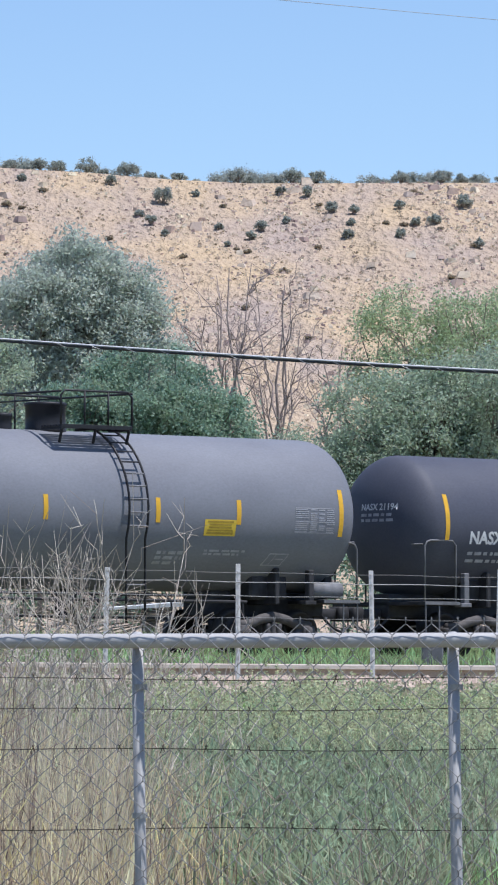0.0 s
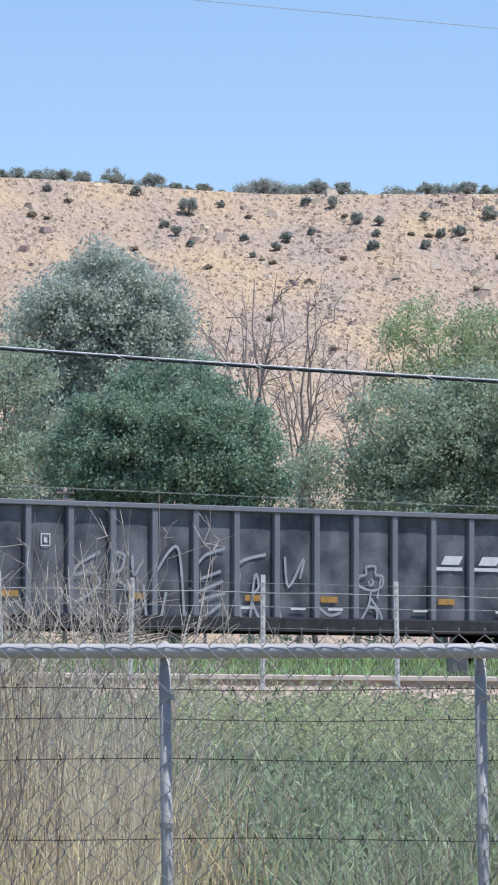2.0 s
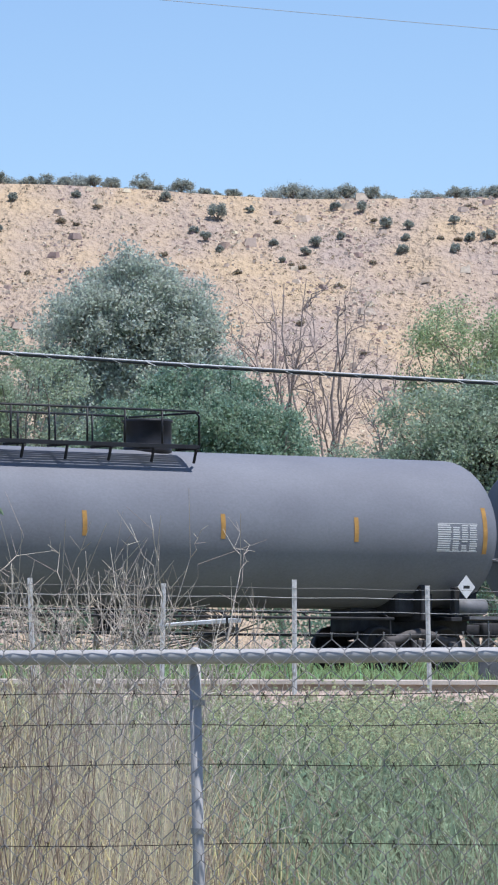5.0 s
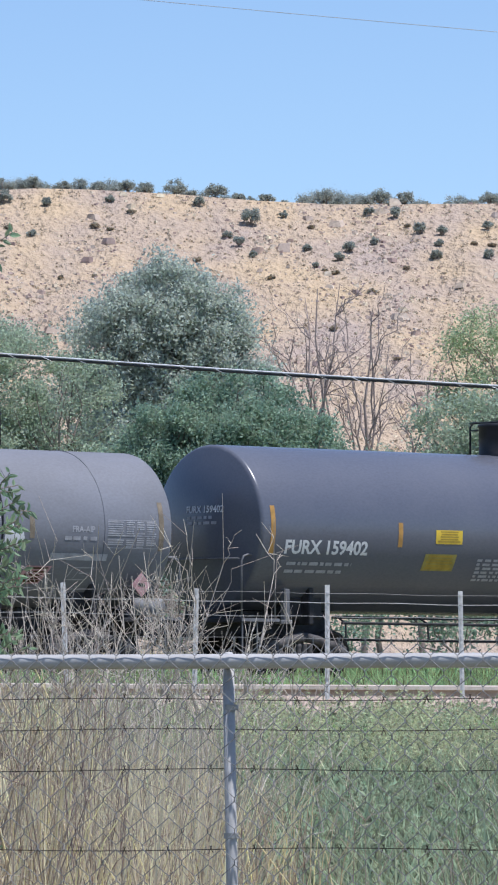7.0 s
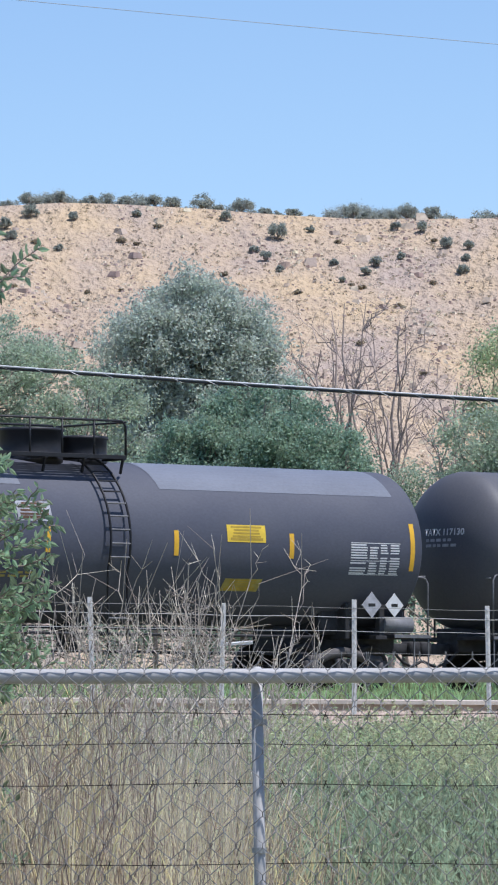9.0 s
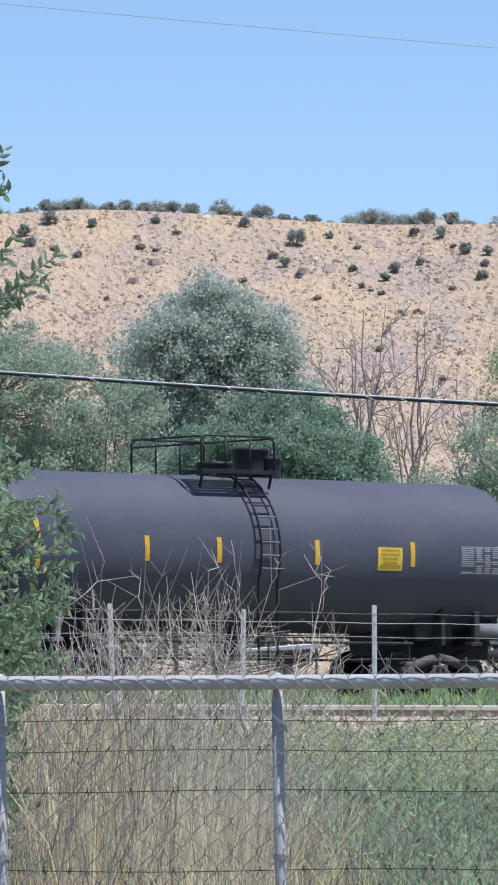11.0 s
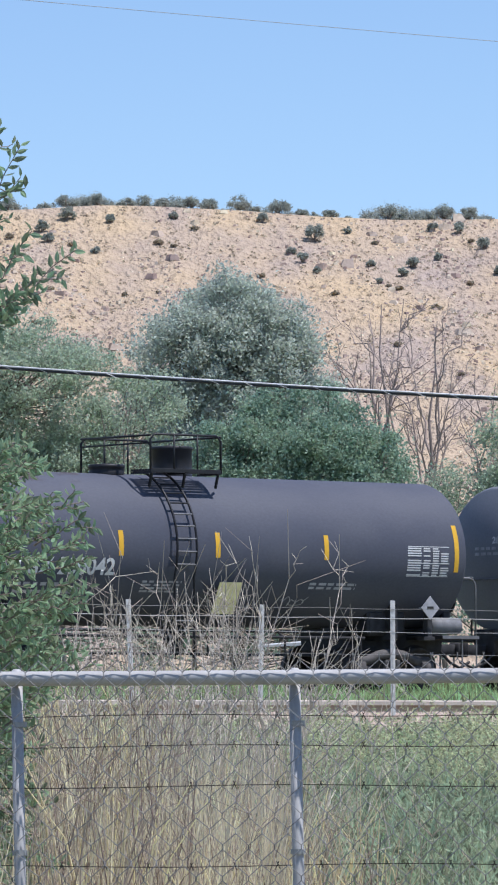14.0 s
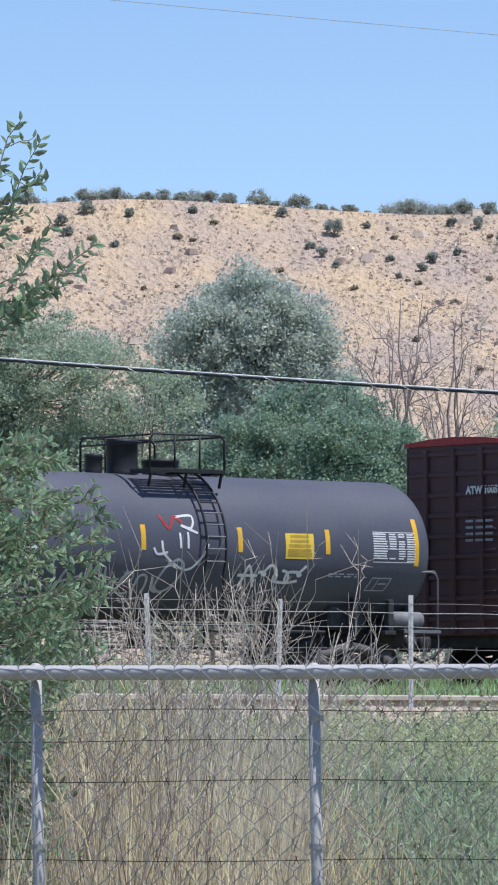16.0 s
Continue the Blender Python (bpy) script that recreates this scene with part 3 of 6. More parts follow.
def top_platform(car, s0, s1, posts=3, extend=0.0, loop=True):
    """Grating beside the manway with its pipe railing, on brackets."""
    x0, x1 = car.x(s0) - 0.05, car.x(s1) - 0.05
    zt = Z_TANK + R_TANK + 0.06
    y = -0.95
    plat = part("platform", box(fresh(), x0, x1, y - 0.3, y - 0.27, zt - 0.07, zt + 0.01, 0.004), HANDRAIL, car.ob, "black grated top platform with railing")
    bar = None
    for i in range(7):
        if bar is None:
            bar = part("grating_bar", box(fresh(), x0, x1, -0.03, 0.03, zt - 0.04, zt), HANDRAIL, plat)
        else:
            bar = put("grating_bar", bar.data, None, plat)
        bar.location.y = y - 0.235 + i * 0.09
    for x in np.linspace(x0 + 0.05, x1 - 0.05, posts):
        bm = box(fresh(), x - 0.03, x + 0.03, y - 0.3, y + 0.36, zt - 0.09, zt - 0.045)
        tube(bm, [(x, y - 0.26, zt - 0.05), (x + 0.1, y - 0.05, zt - 0.33)], 0.03, 5)
        part("bracket", bm, HANDRAIL, plat)
    top = zt + 0.67
    for yy in (y - 0.28, 0.95):
        bm = fresh()
        pts = [(x0, yy, zt), (x0, yy, top - 0.1), (x0 + 0.1, yy, top), (x1 - 0.1, yy, top), (x1, yy, top - 0.1), (x1, yy, zt - 0.06)]
        tube(bm, pts, 0.024, 6)
        for x in np.linspace(x0, x1, posts + 1)[1:-1]:
            tube(bm, [(x, yy, zt - 0.04), (x, yy, top)], 0.022, 6)
        part("railing", bm, HANDRAIL, plat, smooth=True)
    bm = fresh()
    for x in (x0, x1):
        tube(bm, [(x, y - 0.28, top - 0.02), (x, 0.95, top - 0.02)], 0.022, 6)
    tube(bm, [(x0, y - 0.28, zt + 0.5), (x0, 0.95, zt + 0.5)], 0.018, 6)
    part("end_railing", bm, HANDRAIL, plat, smooth=True)


def dome(car, s, r=0.42, h=0.62, y=0.0, name="manway_housing", material=None, label=""):
    s += (R_TANK + y) * math.tan(TURN)
    bm = fresh()
    z = Z_TANK + R_TANK
    lathe(bm, [(z - 0.12, r * 1.02), (z + 0.04, r * 1.02), (z + 0.05, r), (z + h - 0.08, r), (z + h - 0.07, r * 1.06), (z + h - 0.02, r * 1.06), (z + h, r * 0.95), (z + h + 0.015, r * 0.4)], 2, (car.x(s), y, 0), 24)
    d = part(name, bm, material or HANDRAIL, car.ob, label, True)


def strips(car, mids, material, ends=(True, True)):
    for i, s in enumerate(mids):
        tall = (i == 0 and ends[0]) or (i == len(mids) - 1 and ends[1])
        bm = fresh()
        c = 0.0 if not tall else 0.04
        hh = 0.48 if tall else 0.245
        patch(bm, car.x(s) - 0.058, car.x(s) + 0.058, c - hh, c + hh, 0.006, n=8)
        part("reflective_strip", bm, material, car.ob)


def placard(car, s, h, w=0.72, hh=0.42, material=None, shear=0.0, rng=None):
    bm = fresh()
    x = car.x(s)
    patch(bm, x - w / 2, x + w / 2, h - hh / 2, h + hh / 2, 0.006, shear, n=5)
    p = part("placard", bm, material or DECAL, car.ob, "yellow emergency placard")
    bm = fresh()
    for i in range(5):
        y = h - hh / 2 + hh * (0.1 + 0.18 * i)
        d = shear * (y - (h - hh / 2))
        a = 0.08 + (rng.uniform(0, 0.12) if i else 0)
        patch(bm, x - w / 2 + w * a + d, x + w / 2 - w * a + d, y, y + hh * (0.11 if i else 0.15), 0.009, shear, n=1)
    part("placard_print", bm, INK if material in (None, DECAL, OLD_DECAL) else RUST, p)


def hung_plate(car, s, z, w, hh, material):
    """A slanted steel plate hung from the tank's belly."""
    x = car.x(s)
    bm = fresh()
    vs = [bm.verts.new((x + a, y, z + b)) for y in (-1.50, -1.515) for a, b in ((-w / 2 - 0.12, -hh / 2), (w / 2 - 0.12, -hh / 2), (w / 2 + 0.12, hh / 2), (-w / 2 + 0.12, hh / 2))]
    for q in ((0, 1, 2, 3), (7, 6, 5, 4), (0, 4, 5, 1), (1, 5, 6, 2), (2, 6, 7, 3), (3, 7, 4, 0)):
        bm.faces.new([vs[i] for i in q])
    p = part("hung_plate", bm, material, car.ob, "slanted yellow-green plate")
    bm = fresh()
    for dx in (-0.15, 0.2):
        tube(bm, [(x + dx, -1.50, z + 0.1), (x + dx, -1.30, z + 0.2)], 0.015, 5)
    part("plate_bracket", bm, UNDER, p)


def diamond(car, s, h, r=0.2, material=None):
    bm = fresh()
    x = car.x(s)
    y, z = -1.52, Z_TANK + h
    for k, (rr, yy) in enumerate(((r, y), (r * 0.8, y - 0.006))):
        if k == 0:
            vs = [bm.verts.new((x + a * rr, yy + e, z + b * rr)) for e in (0, 0.012) for a, b in ((1, 0), (0, 1), (-1, 0), (0, -1))]
            bm.faces.new(vs[:4])
            bm.faces.new(vs[:3:-1])
            for i in range(4):
                bm.faces.new((vs[i], vs[(i + 1) % 4], vs[4 + (i + 1) % 4], vs[4 + i]))
    box(bm, x - 0.02, x + 0.02, y + 0.012, -1.2, z - 0.02, z + 0.02)
    d = part("hazard_diamond", bm, material or GREYWHITE, car.ob)
    bm = fresh()
    box(bm, x - r * 0.35, x + r * 0.35, y - 0.004, y - 0.001, z - 0.03, z + 0.03)
    part("hazard_print", bm, BLACKINK, d)


def test_frame(car, s, h):
    """The outlined box for test dates."""
    bm = fresh()
    x = car.x(s)
    for a0, a1, b0, b1 in ((-0.26, 0.26, -0.15, -0.125), (-0.26, 0.26, 0.125, 0.15), (-0.26, -0.235, -0.15, 0.15), (0.235, 0.26, -0.15, 0.15), (-0.08, -0.06, -0.12, 0.12), (-0.02, 0.2, 0.0, 0.03)):
        patch(bm, x + a0 + b0 * 0.4, x + a1 + b0 * 0.4, h + b0, h + b1, 0.006, 0.4, n=2)
    part("test_stencil", bm, GREYWHITE, car.ob)


def head_mark(car, body, material=None, blocks=0, crisp=False):
    """Number on the left-hand head with two lines of small print."""
    hx = car.half + 0.12

    def at(u, v):
        yy, zz = -u - 0.22, v
        if crisp:
            u = math.hypot(yy, zz) / (R_TANK - 0.08)
            return Vector((-car.half - 0.297 - 0.30 * (1 - u * u) - 0.012, yy, Z_TANK + zz))
        k = max(0.0, 1 - (yy / R_TANK) ** 2 - (zz / R_TANK) ** 2)
        return Vector((-hx - R_TANK * 0.5 * math.sqrt(k) - 0.008, yy, Z_TANK + zz))

    rng = np.random.default_rng(len(body))
    if blocks:
        bm = fresh()
        for i in range(4):
            u = -0.62 + i * 0.15
            vs = [bm.verts.new(at(-(u + e), v)) for e, v in ((0, 0.30), (0.11, 0.30), (0.11, 0.42), (0, 0.42))]
            bm.faces.new(vs[::-1])
        part("owner_mark", bm, material or GREYWHITE, car.ob)
    bm = text_mesh(body, 0.19, 0.004)
    for v in bm.verts:
        v.co = at((v.co.x if not blocks else v.co.x + 0.30), v.co.y + 0.30)
    part("head_number", bm, material or WHITE, car.ob)
    bm = fresh()
    for i in range(2):
        u = -0.5
        while u < 0.25:
            w = rng.uniform(0.08, 0.18)
            vs = [bm.verts.new(at(a, b)) for a, b in ((u, 0.17 - 0.11 * i), (u + w, 0.17 - 0.11 * i), (u + w, 0.23 - 0.11 * i), (u, 0.23 - 0.11 * i))]
            bm.faces.new(vs)
            u += w + 0.05
    part("head_print", bm, GREYWHITE, car.ob)


def owner_blocks(car, s, h, n, w, hh, gap, material=None):
    """A maker's big mark, as plain blocks in its colour."""
    for i in range(n):
        bm = fresh()
        a = car.x(s) + (i - n / 2) * (w + gap)
        k = w * 0.30
        patch(bm, a, a + k, h, h + hh, 0.006, n=5)
        patch(bm, a + w - k, a + w, h, h + hh, 0.006, n=5)
        patch(bm, a + k, a + w - k, h + hh * 0.74, h + hh, 0.006, n=2)
        if i % 2 == 0:
            patch(bm, a + k, a + w - k, h, h + hh * 0.24, 0.006, n=2)
        part("owner_mark", bm, material or WHITE, car.ob, "plain white block mark")


def number_board(car, s, h, body, size=0.33, rng=None, material=None, blocks=0):
    """Reporting mark and number with the two lines of weights under it."""
    if blocks:
        w = size * 0.62
        owner_blocks(car, s - 0.27 * size * len(body) - 0.05, h, 4, w * 0.86, size * 0.70, w * 0.16, material)
        lettering(car, body, s + 1.5 * size, h, size, material, bold=0.012, name="car_number")
    else:
        lettering(car, body, s, h, size, material, bold=0.012, name="car_number")
    bars(car, s - 0.95, s + 1.0, h - 0.42, h - 0.08, 2, rng, "weight_stencil", GREYWHITE, 0.42)

def make_train():
    rng = np.random.default_rng(11)
    cars = []

    def tank_car(s0, s1, label, body_paint, stripes, strip_mat, ladder_at, plat, domes, **kw):
        c = Car("tank_car", s0, s1, label)
        tank(c, body_paint, **kw)
        strips(c, stripes, strip_mat)
        ladder(c, ladder_at)
        top_platform(c, *plat)
        for d in domes:
            dome(c, *d)
        cars.append(c)
        return c

    barrel(4.40)
    # chalky grey car with a ladder cage
    c = tank_car(-9.6, 2.48, "chalky grey-black tank car with a yellow decal, rolling on the rails", CHARCOAL, (-9.6, -7.1, -5.19, -2.35, -0.25, 2.48), YELLOW, -2.95, (-4.5, -2.7, 3), [(-5.3, 0.4, 0.55), (-6.4, 0.2, 0.3)])
    placard(c, -0.72, -0.32, 0.82, 0.33, None, 0.0, rng)
    data_panel(c, 1.25, -0.36, 1.05, 0.48, rng=rng)
    bars(c, -2.2, -1.5, -1.15, -0.78, 3, rng)
    bars(c, -1.0, 0.1, -0.9, -0.75, 2, rng)
    test_frame(c, 0.95, -0.98)

    def newer(s0, s1, stripes, ladder_at, body, paint_mat, label, strip_mat=YELLOW, dom=None, deck=(-1.35, 0.5), **kw):
        dm = dom or [(ladder_at - 0.5, 0.36, 0.6, 0.3), (ladder_at - 1.4, 0.36, 0.28), (ladder_at + 0.05, 0.2, 0.42)]
        c = tank_car(s0, s1, label, paint_mat, stripes, strip_mat, ladder_at, (ladder_at + deck[0], ladder_at + deck[1], 3), dm, **kw)
        if body:
            head_mark(c, body, blocks=4 if body[0] in "123" else 0, crisp=kw.get("crisp", False))
        return c

    barrel(4.17)
    # black car with white number
    c = newer(5.42, 17.33, (5.42, 8.14, 9.92, 12.39, 15.01, 17.33), 10.75, "NASX 21194", BLACK, "dull black tank car with a white number, rolling on the rails")
    number_board(c, 7.02, -0.50, "NASX 21194", 0.36, rng)
    placard(c, 14.45, -0.10, 0.64, 0.46, None, 0, rng)
    data_panel(c, 16.2, -0.34, 1.05, 0.52, rng=rng)
    bars(c, 8.9, 10.0, -1.0, -0.72, 3, rng)
    bars(c, 12.4, 13.1, -0.72, -0.62, 1, rng)
    bars(c, 15.2, 16.0, -0.78, -0.6, 2, rng)
    test_frame(c, 16.25, -0.86)
    diamond(c, 17.35, -1.05, 0.26)

    bm = fresh()
    patch(bm, c.x(12.6), c.x(16.6), R_TANK * 1.1, R_TANK * 1.75, 0.006, n=10)
    part("rust_bloom", bm, BLOOM, c.ob, "faint reddish bloom along the top")

    gondola(cars, rng)

    barrel(4.36)
    # long pressure car
    c = tank_car(42.44, 60.12, "long dull black tank car with graffiti and white lettering", BLACK, (42.44, 46.02, 48.71, 52.58, 56.41, 60.12), AMBER, 47.05, (46.2, 52.9, 7), [(50.6, 0.48, 0.62)])
    head_mark(c, "PROX 35199")
    owner_blocks(c, 44.66, -0.06, 6, 0.57, 0.47, 0.06)
    lettering(c, "PROX 35199", 44.40, -0.50, 0.36, bold=0.012, name="car_number")
    bars(c, 43.5, 45.2, -0.94, -0.64, 2, rng, "weight_stencil", GREYWHITE, 0.42)
    test_frame(c, 46.2, -0.02)
    strokes(c, scrawl(rng, 50.1, 51.4, -0.60, -0.18, 5), 0.05)
    strokes(c, scrawl(rng, 50.9, 53.2, -1.18, -0.62, 6) + scrawl(rng, 51.0, 53.0, -1.12, -0.7, 5), 0.055, WHITE)
    strokes(c, scrawl(rng, 53.7, 55.0, -1.12, -0.66, 5) + [[(53.3, -1.1), (53.7, -0.85)], [(53.3, -0.85), (53.7, -1.1)], [(55.1, -1.1), (55.45, -0.85)], [(55.1, -0.85), (55.45, -1.1)]], 0.055, WHITE)
    strokes(c, scrawl(rng, 56.6, 57.5, -1.1, -0.65, 5), 0.035, GREYWHITE)
    strokes(c, scrawl(rng, 60.0 - 2.6, 60.0 - 1.5, -1.2, -0.62, 5), 0.035, GREYWHITE)
    strokes(c, scrawl(rng, 48.6, 49.6, -1.15, -0.75, 3), 0.04, GREYWHITE)
    placard(c, 55.75, -0.62, 1.05, 0.36, OLD_DECAL, 0.3, rng)
    for i, (w, tx) in enumerate(((0.86, "LIQUEFIED"), (1.25, "PETROLEUM"), (0.5, "GAS"))):
        lettering(c, tx, 57.35 + w / 2 - 0.1, -0.50 - 0.22 * i, 0.17, GREYWHITE, bold=0.006, name="stencil_word")
    data_panel(c, 58.55, -0.42, 1.3, 0.52, rng=rng)
    diamond(c, 59.8, -1.08, 0.24, WHITE)
    bm = fresh()
    patch(bm, c.x(48.9), c.x(55.8), 0.40, 0.425, 0.006)
    part("scrape_line", bm, GREYWHITE, c.ob)

    # another long one
    c = tank_car(62.95, 80.51, "long faded black tank car with a white number on its end", CHARCOAL, (62.95, 66.4, 70.0, 73.5, 77.0, 80.51), AMBER, 67.4, (66.6, 73.2, 7), [(71.5, 0.48, 0.62)])
    head_mark(c, "39280")
    data_panel(c, 79.2, -0.38, 1.1, 0.55, WHITE, rng=rng)
    diamond(c, 80.0, -1.1, 0.24, WHITE)

    barrel(4.36)
    # long grey one with graffiti along its lower side
    c = tank_car(83.37, 101.78, "long weathered grey tank car with pale graffiti low on its side", GREYTANK, (83.37, 86.7, 89.34, 92.32, 95.33, 98.6, 101.78), DULL_STRIP, 97.55, (91.2, 98.1, 7), [(91.9, 0.5, 0.66)], crisp=True, seams=(-7.2, -3.6, -0.6, 2.4, 5.6, 7.8))
    head_mark(c, "210320", blocks=4, crisp=True)
    number_board(c, 84.9, -0.26, "210320", 0.36, rng, None, 4)
    strokes(c, scrawl(rng, 87.4, 89.2, -0.78, -0.22, 4), 0.045)
    strokes(c, scrawl(rng, 90.0, 92.2, -0.62, -0.25, 4), 0.05)
    strokes(c, scrawl(rng, 92.5, 94.2, -0.62, -0.25, 3), 0.05)
    strokes(c, scrawl(rng, 94.0, 96.9, -0.95, -0.25, 9) + scrawl(rng, 94.1, 96.7, -0.85, -0.2, 14), 0.035)
    strokes(c, scrawl(rng, 89.6, 93.6, -0.8, -0.2, 15) + scrawl(rng, 87.2, 89.4, -0.85, -0.25, 8), 0.03)
    placard(c, 90.1, -0.85, 0.85, 0.26, OLD_DECAL, 0.5, rng)
    placard(c, 98.75, -1.0, 0.62, 0.42, PINKISH, 0.4, rng)
    lettering(c, "FRA-AIP", 99.85, -0.10, 0.16, GREYWHITE, bold=0.004, name="stencil_word")
    bars(c, 99.4, 100.3, -0.26, -0.14, 1, rng)
    data_panel(c, 100.45, -0.38, 1.2, 0.52, rng=rng)
    test_frame(c, 99.95, -0.95)
    bm = fresh()
    patch(bm, c.x(99.1), c.x(100.5), -0.66, -0.52, 0.006)
    part("paint_bar", bm, GREYWHITE, c.ob)
    strokes(c, [[(96.75, -0.35), (96.85, -0.5), (97.1, -0.52), (97.25, -0.3), (97.15, 0.0)], [(96.8, -0.2), (96.95, -0.05), (97.0, -0.4)], [(97.6, -0.5), (97.9, -0.45), (98.2, -0.5)], [(97.7, -0.4), (97.75, 0.1), (97.85, 0.5)], [(98.0, -0.45), (98.05, 0.05), (98.2, -0.4), (98.3, -0.1), (98.4, -0.45)], [(97.1, -0.5), (97.6, -0.5)], [(97.15, -0.4), (98.2, -0.38)]], 0.13, WHITE, "white_overpaint")
    diamond(c, 101.3, -1.08, 0.24, PINKISH)

    barrel(4.60)
    # glossy black one
    c = tank_car(104.63, 120.27, "semi-gloss black tank car with yellow decals and a white number", SEMIGLOSS, (104.63, 107.99, 110.78, 114.39, 116.95, 120.27), AMBER, 113.35, (112.3, 113.75, 3), [(110.8, 0.46, 0.66), (112.0, 0.4, 0.26)], crisp=True)
    head_mark(c, "FURX 159402", crisp=True)
    number_board(c, 106.05, -0.42, "FURX 159402", 0.38, rng)
    placard(c, 109.3, -0.02, 0.72, 0.28, None, 0, rng)
    placard(c, 109.1, -0.55, 0.85, 0.36, OLD_DECAL, 0.1, rng)
    bars(c, 110.15, 111.0, -0.95, -0.42, 6, rng)
    bars(c, 115.3, 115.9, -0.30, -0.12, 2, rng)
    data_panel(c, 118.75, -0.42, 1.2, 0.6, WHITE, rng=rng)
    bars(c, 119.5, 120.1, -0.98, -0.74, 3, rng)
    diamond(c, 119.3, -1.12, 0.27, WHITE)

    barrel(4.44)
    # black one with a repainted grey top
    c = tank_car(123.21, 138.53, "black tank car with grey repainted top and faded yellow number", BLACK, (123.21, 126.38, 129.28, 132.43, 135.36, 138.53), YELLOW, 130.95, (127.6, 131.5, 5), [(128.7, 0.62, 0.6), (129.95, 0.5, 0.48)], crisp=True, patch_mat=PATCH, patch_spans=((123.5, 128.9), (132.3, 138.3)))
    head_mark(c, "UTLX 683170", GREYWHITE, crisp=True)
    lettering(c, "UTLX 683170", 125.35, -0.46, 0.34, FADED_ORANGE, bold=0.012, name="car_number")
    placard(c, 129.0, 0.55, 0.82, 0.4, GREYWHITE, 0.0, rng)
    placard(c, 134.2, 0.22, 0.98, 0.34, None, 0, rng)
    placard(c, 134.2, -0.82, 0.95, 0.28, OLD_DECAL, 0.2, rng)
    bars(c, 128.2, 129.4, -0.75, -0.6, 2, rng, "small_print", OLD_DECAL)
    data_panel(c, 136.9, -0.52, 1.3, 0.62, WHITE, rng=rng)
    diamond(c, 137.5, -1.15, 0.26, GREYWHITE)
    diamond(c, 138.1, -1.15, 0.24, WHITE)

    barrel(4.53)
    # brownish weathered one
    c = tank_car(141.51, 156.9, "brown-tinged weathered black tank car with a white number", BROWNED, (141.51, 144.58, 147.6, 150.66, 153.7, 156.9), AMBER, 149.6, (147.5, 150.0, 4), [(146.9, 0.5, 0.34), (148.6, 0.4, 0.18)])
    head_mark(c, "TATX 117130")
    number_board(c, 143.12, -0.50, "TATX  117130", 0.39, rng)
    bars(c, 145.3, 146.3, -0.28, -0.08, 2, rng)
    bars(c, 145.3, 146.3, -0.72, -0.5, 2, rng)
    bars(c, 150.5, 151.3, -1.05, -0.6, 5, rng)
    data_panel(c, 155.5, -0.42, 1.1, 0.55, rng=rng)

    barrel(4.35)
    bm = fresh()
    patch(bm, c.x(142.2), c.x(156.4), R_TANK * 0.9, R_TANK * 1.7, 0.006, n=14)
    part("rust_bloom", bm, BLOOM, c.ob, "brown weathering over the upper side")
    # black one, not lettered on the side that shows
    c = newer(159.75, 171.7, (159.75, 162.4, 164.2, 166.7, 169.2, 171.7), 165.4, "", BLACK, "dull black tank car with yellow reflective strips")
    data_panel(c, 170.5, -0.34, 1.05, 0.52, rng=rng)
    placard(c, 168.6, -0.10, 0.64, 0.46, None, 0, rng)

    c = newer(174.62, 186.85, (174.62, 177.73, 179.7, 183.09, 184.9, 186.85), 181.75, "231651", BLACK, "black tank car with a dusty white number and yellow decal", dom=[(179.4, 0.42, 0.58), (180.5, 0.35, 0.2)], crisp=True)
    number_board(c, 176.35, -0.55, "231651", 0.40, rng, GREYWHITE, 4)
    placard(c, 183.9, -0.35, 0.95, 0.36, OLD_DECAL, 0, rng)
    lettering(c, "FRA-AIP", 184.65, -0.62, 0.17, GREYWHITE, bold=0.004, name="stencil_word")
    bars(c, 178.5, 179.7, -1.0, -0.62, 4, rng)
    bars(c, 182.3, 184.2, -0.82, -0.75, 1, rng)
    data_panel(c, 185.3, -0.42, 1.15, 0.56, rng=rng)

    barrel(4.25)
    c = newer(189.6, 202.12, (189.6, 191.83, 194.02, 196.74, 199.22, 202.12), 195.15, "CRDX 200016", SEMIGLOSS, "black tank car with a white number and yellow decals", AMBER, [(194.5, 0.4, 0.6, 0.4), (193.2, 0.34, 0.2)], (-0.65, 1.1), crisp=True)
    number_board(c, 192.2, -0.68, "CRDX 200016", 0.42, rng)
    hung_plate(c, 195.95, 1.86, 0.52, 0.6, PLATE)
    placard(c, 199.2, -0.86, 0.8, 0.34, None, 0.15, rng)
    bars(c, 193.4, 194.3, -1.0, -0.72, 3, rng)
    bars(c, 197.2, 198.4, -0.98, -0.62, 4, rng)
    bars(c, 200.2, 201.1, -1.02, -0.72, 4, rng)
    data_panel(c, 200.35, -0.36, 1.2, 0.62, WHITE, rng=rng)
    diamond(c, 201.4, -1.15, 0.24)

    barrel(4.23)
    c = newer(204.71, 217.15, (204.71, 208.58, 210.97, 213.73, 217.15), 210.1, "VTGX 200042", BLACK, "black tank car with a rust-tinged top and white number", YELLOW, [(209.7, 0.4, 0.6, 0.4), (208.1, 0.34, 0.18)], (-0.55, 1.2), crisp=True)
    number_board(c, 207.1, -0.62, "VTGX 200042", 0.46, rng)
    hung_plate(c, 211.15, 1.80, 0.56, 0.62, PLATE)
    bars(c, 209.2, 210.2, -0.98, -0.7, 4, rng)
    bars(c, 213.4, 214.6, -0.85, -0.68, 2, rng)
    strokes(c, scrawl(rng, 212.8, 213.5, -1.25, -1.05, 4), 0.02, GREYWHITE)
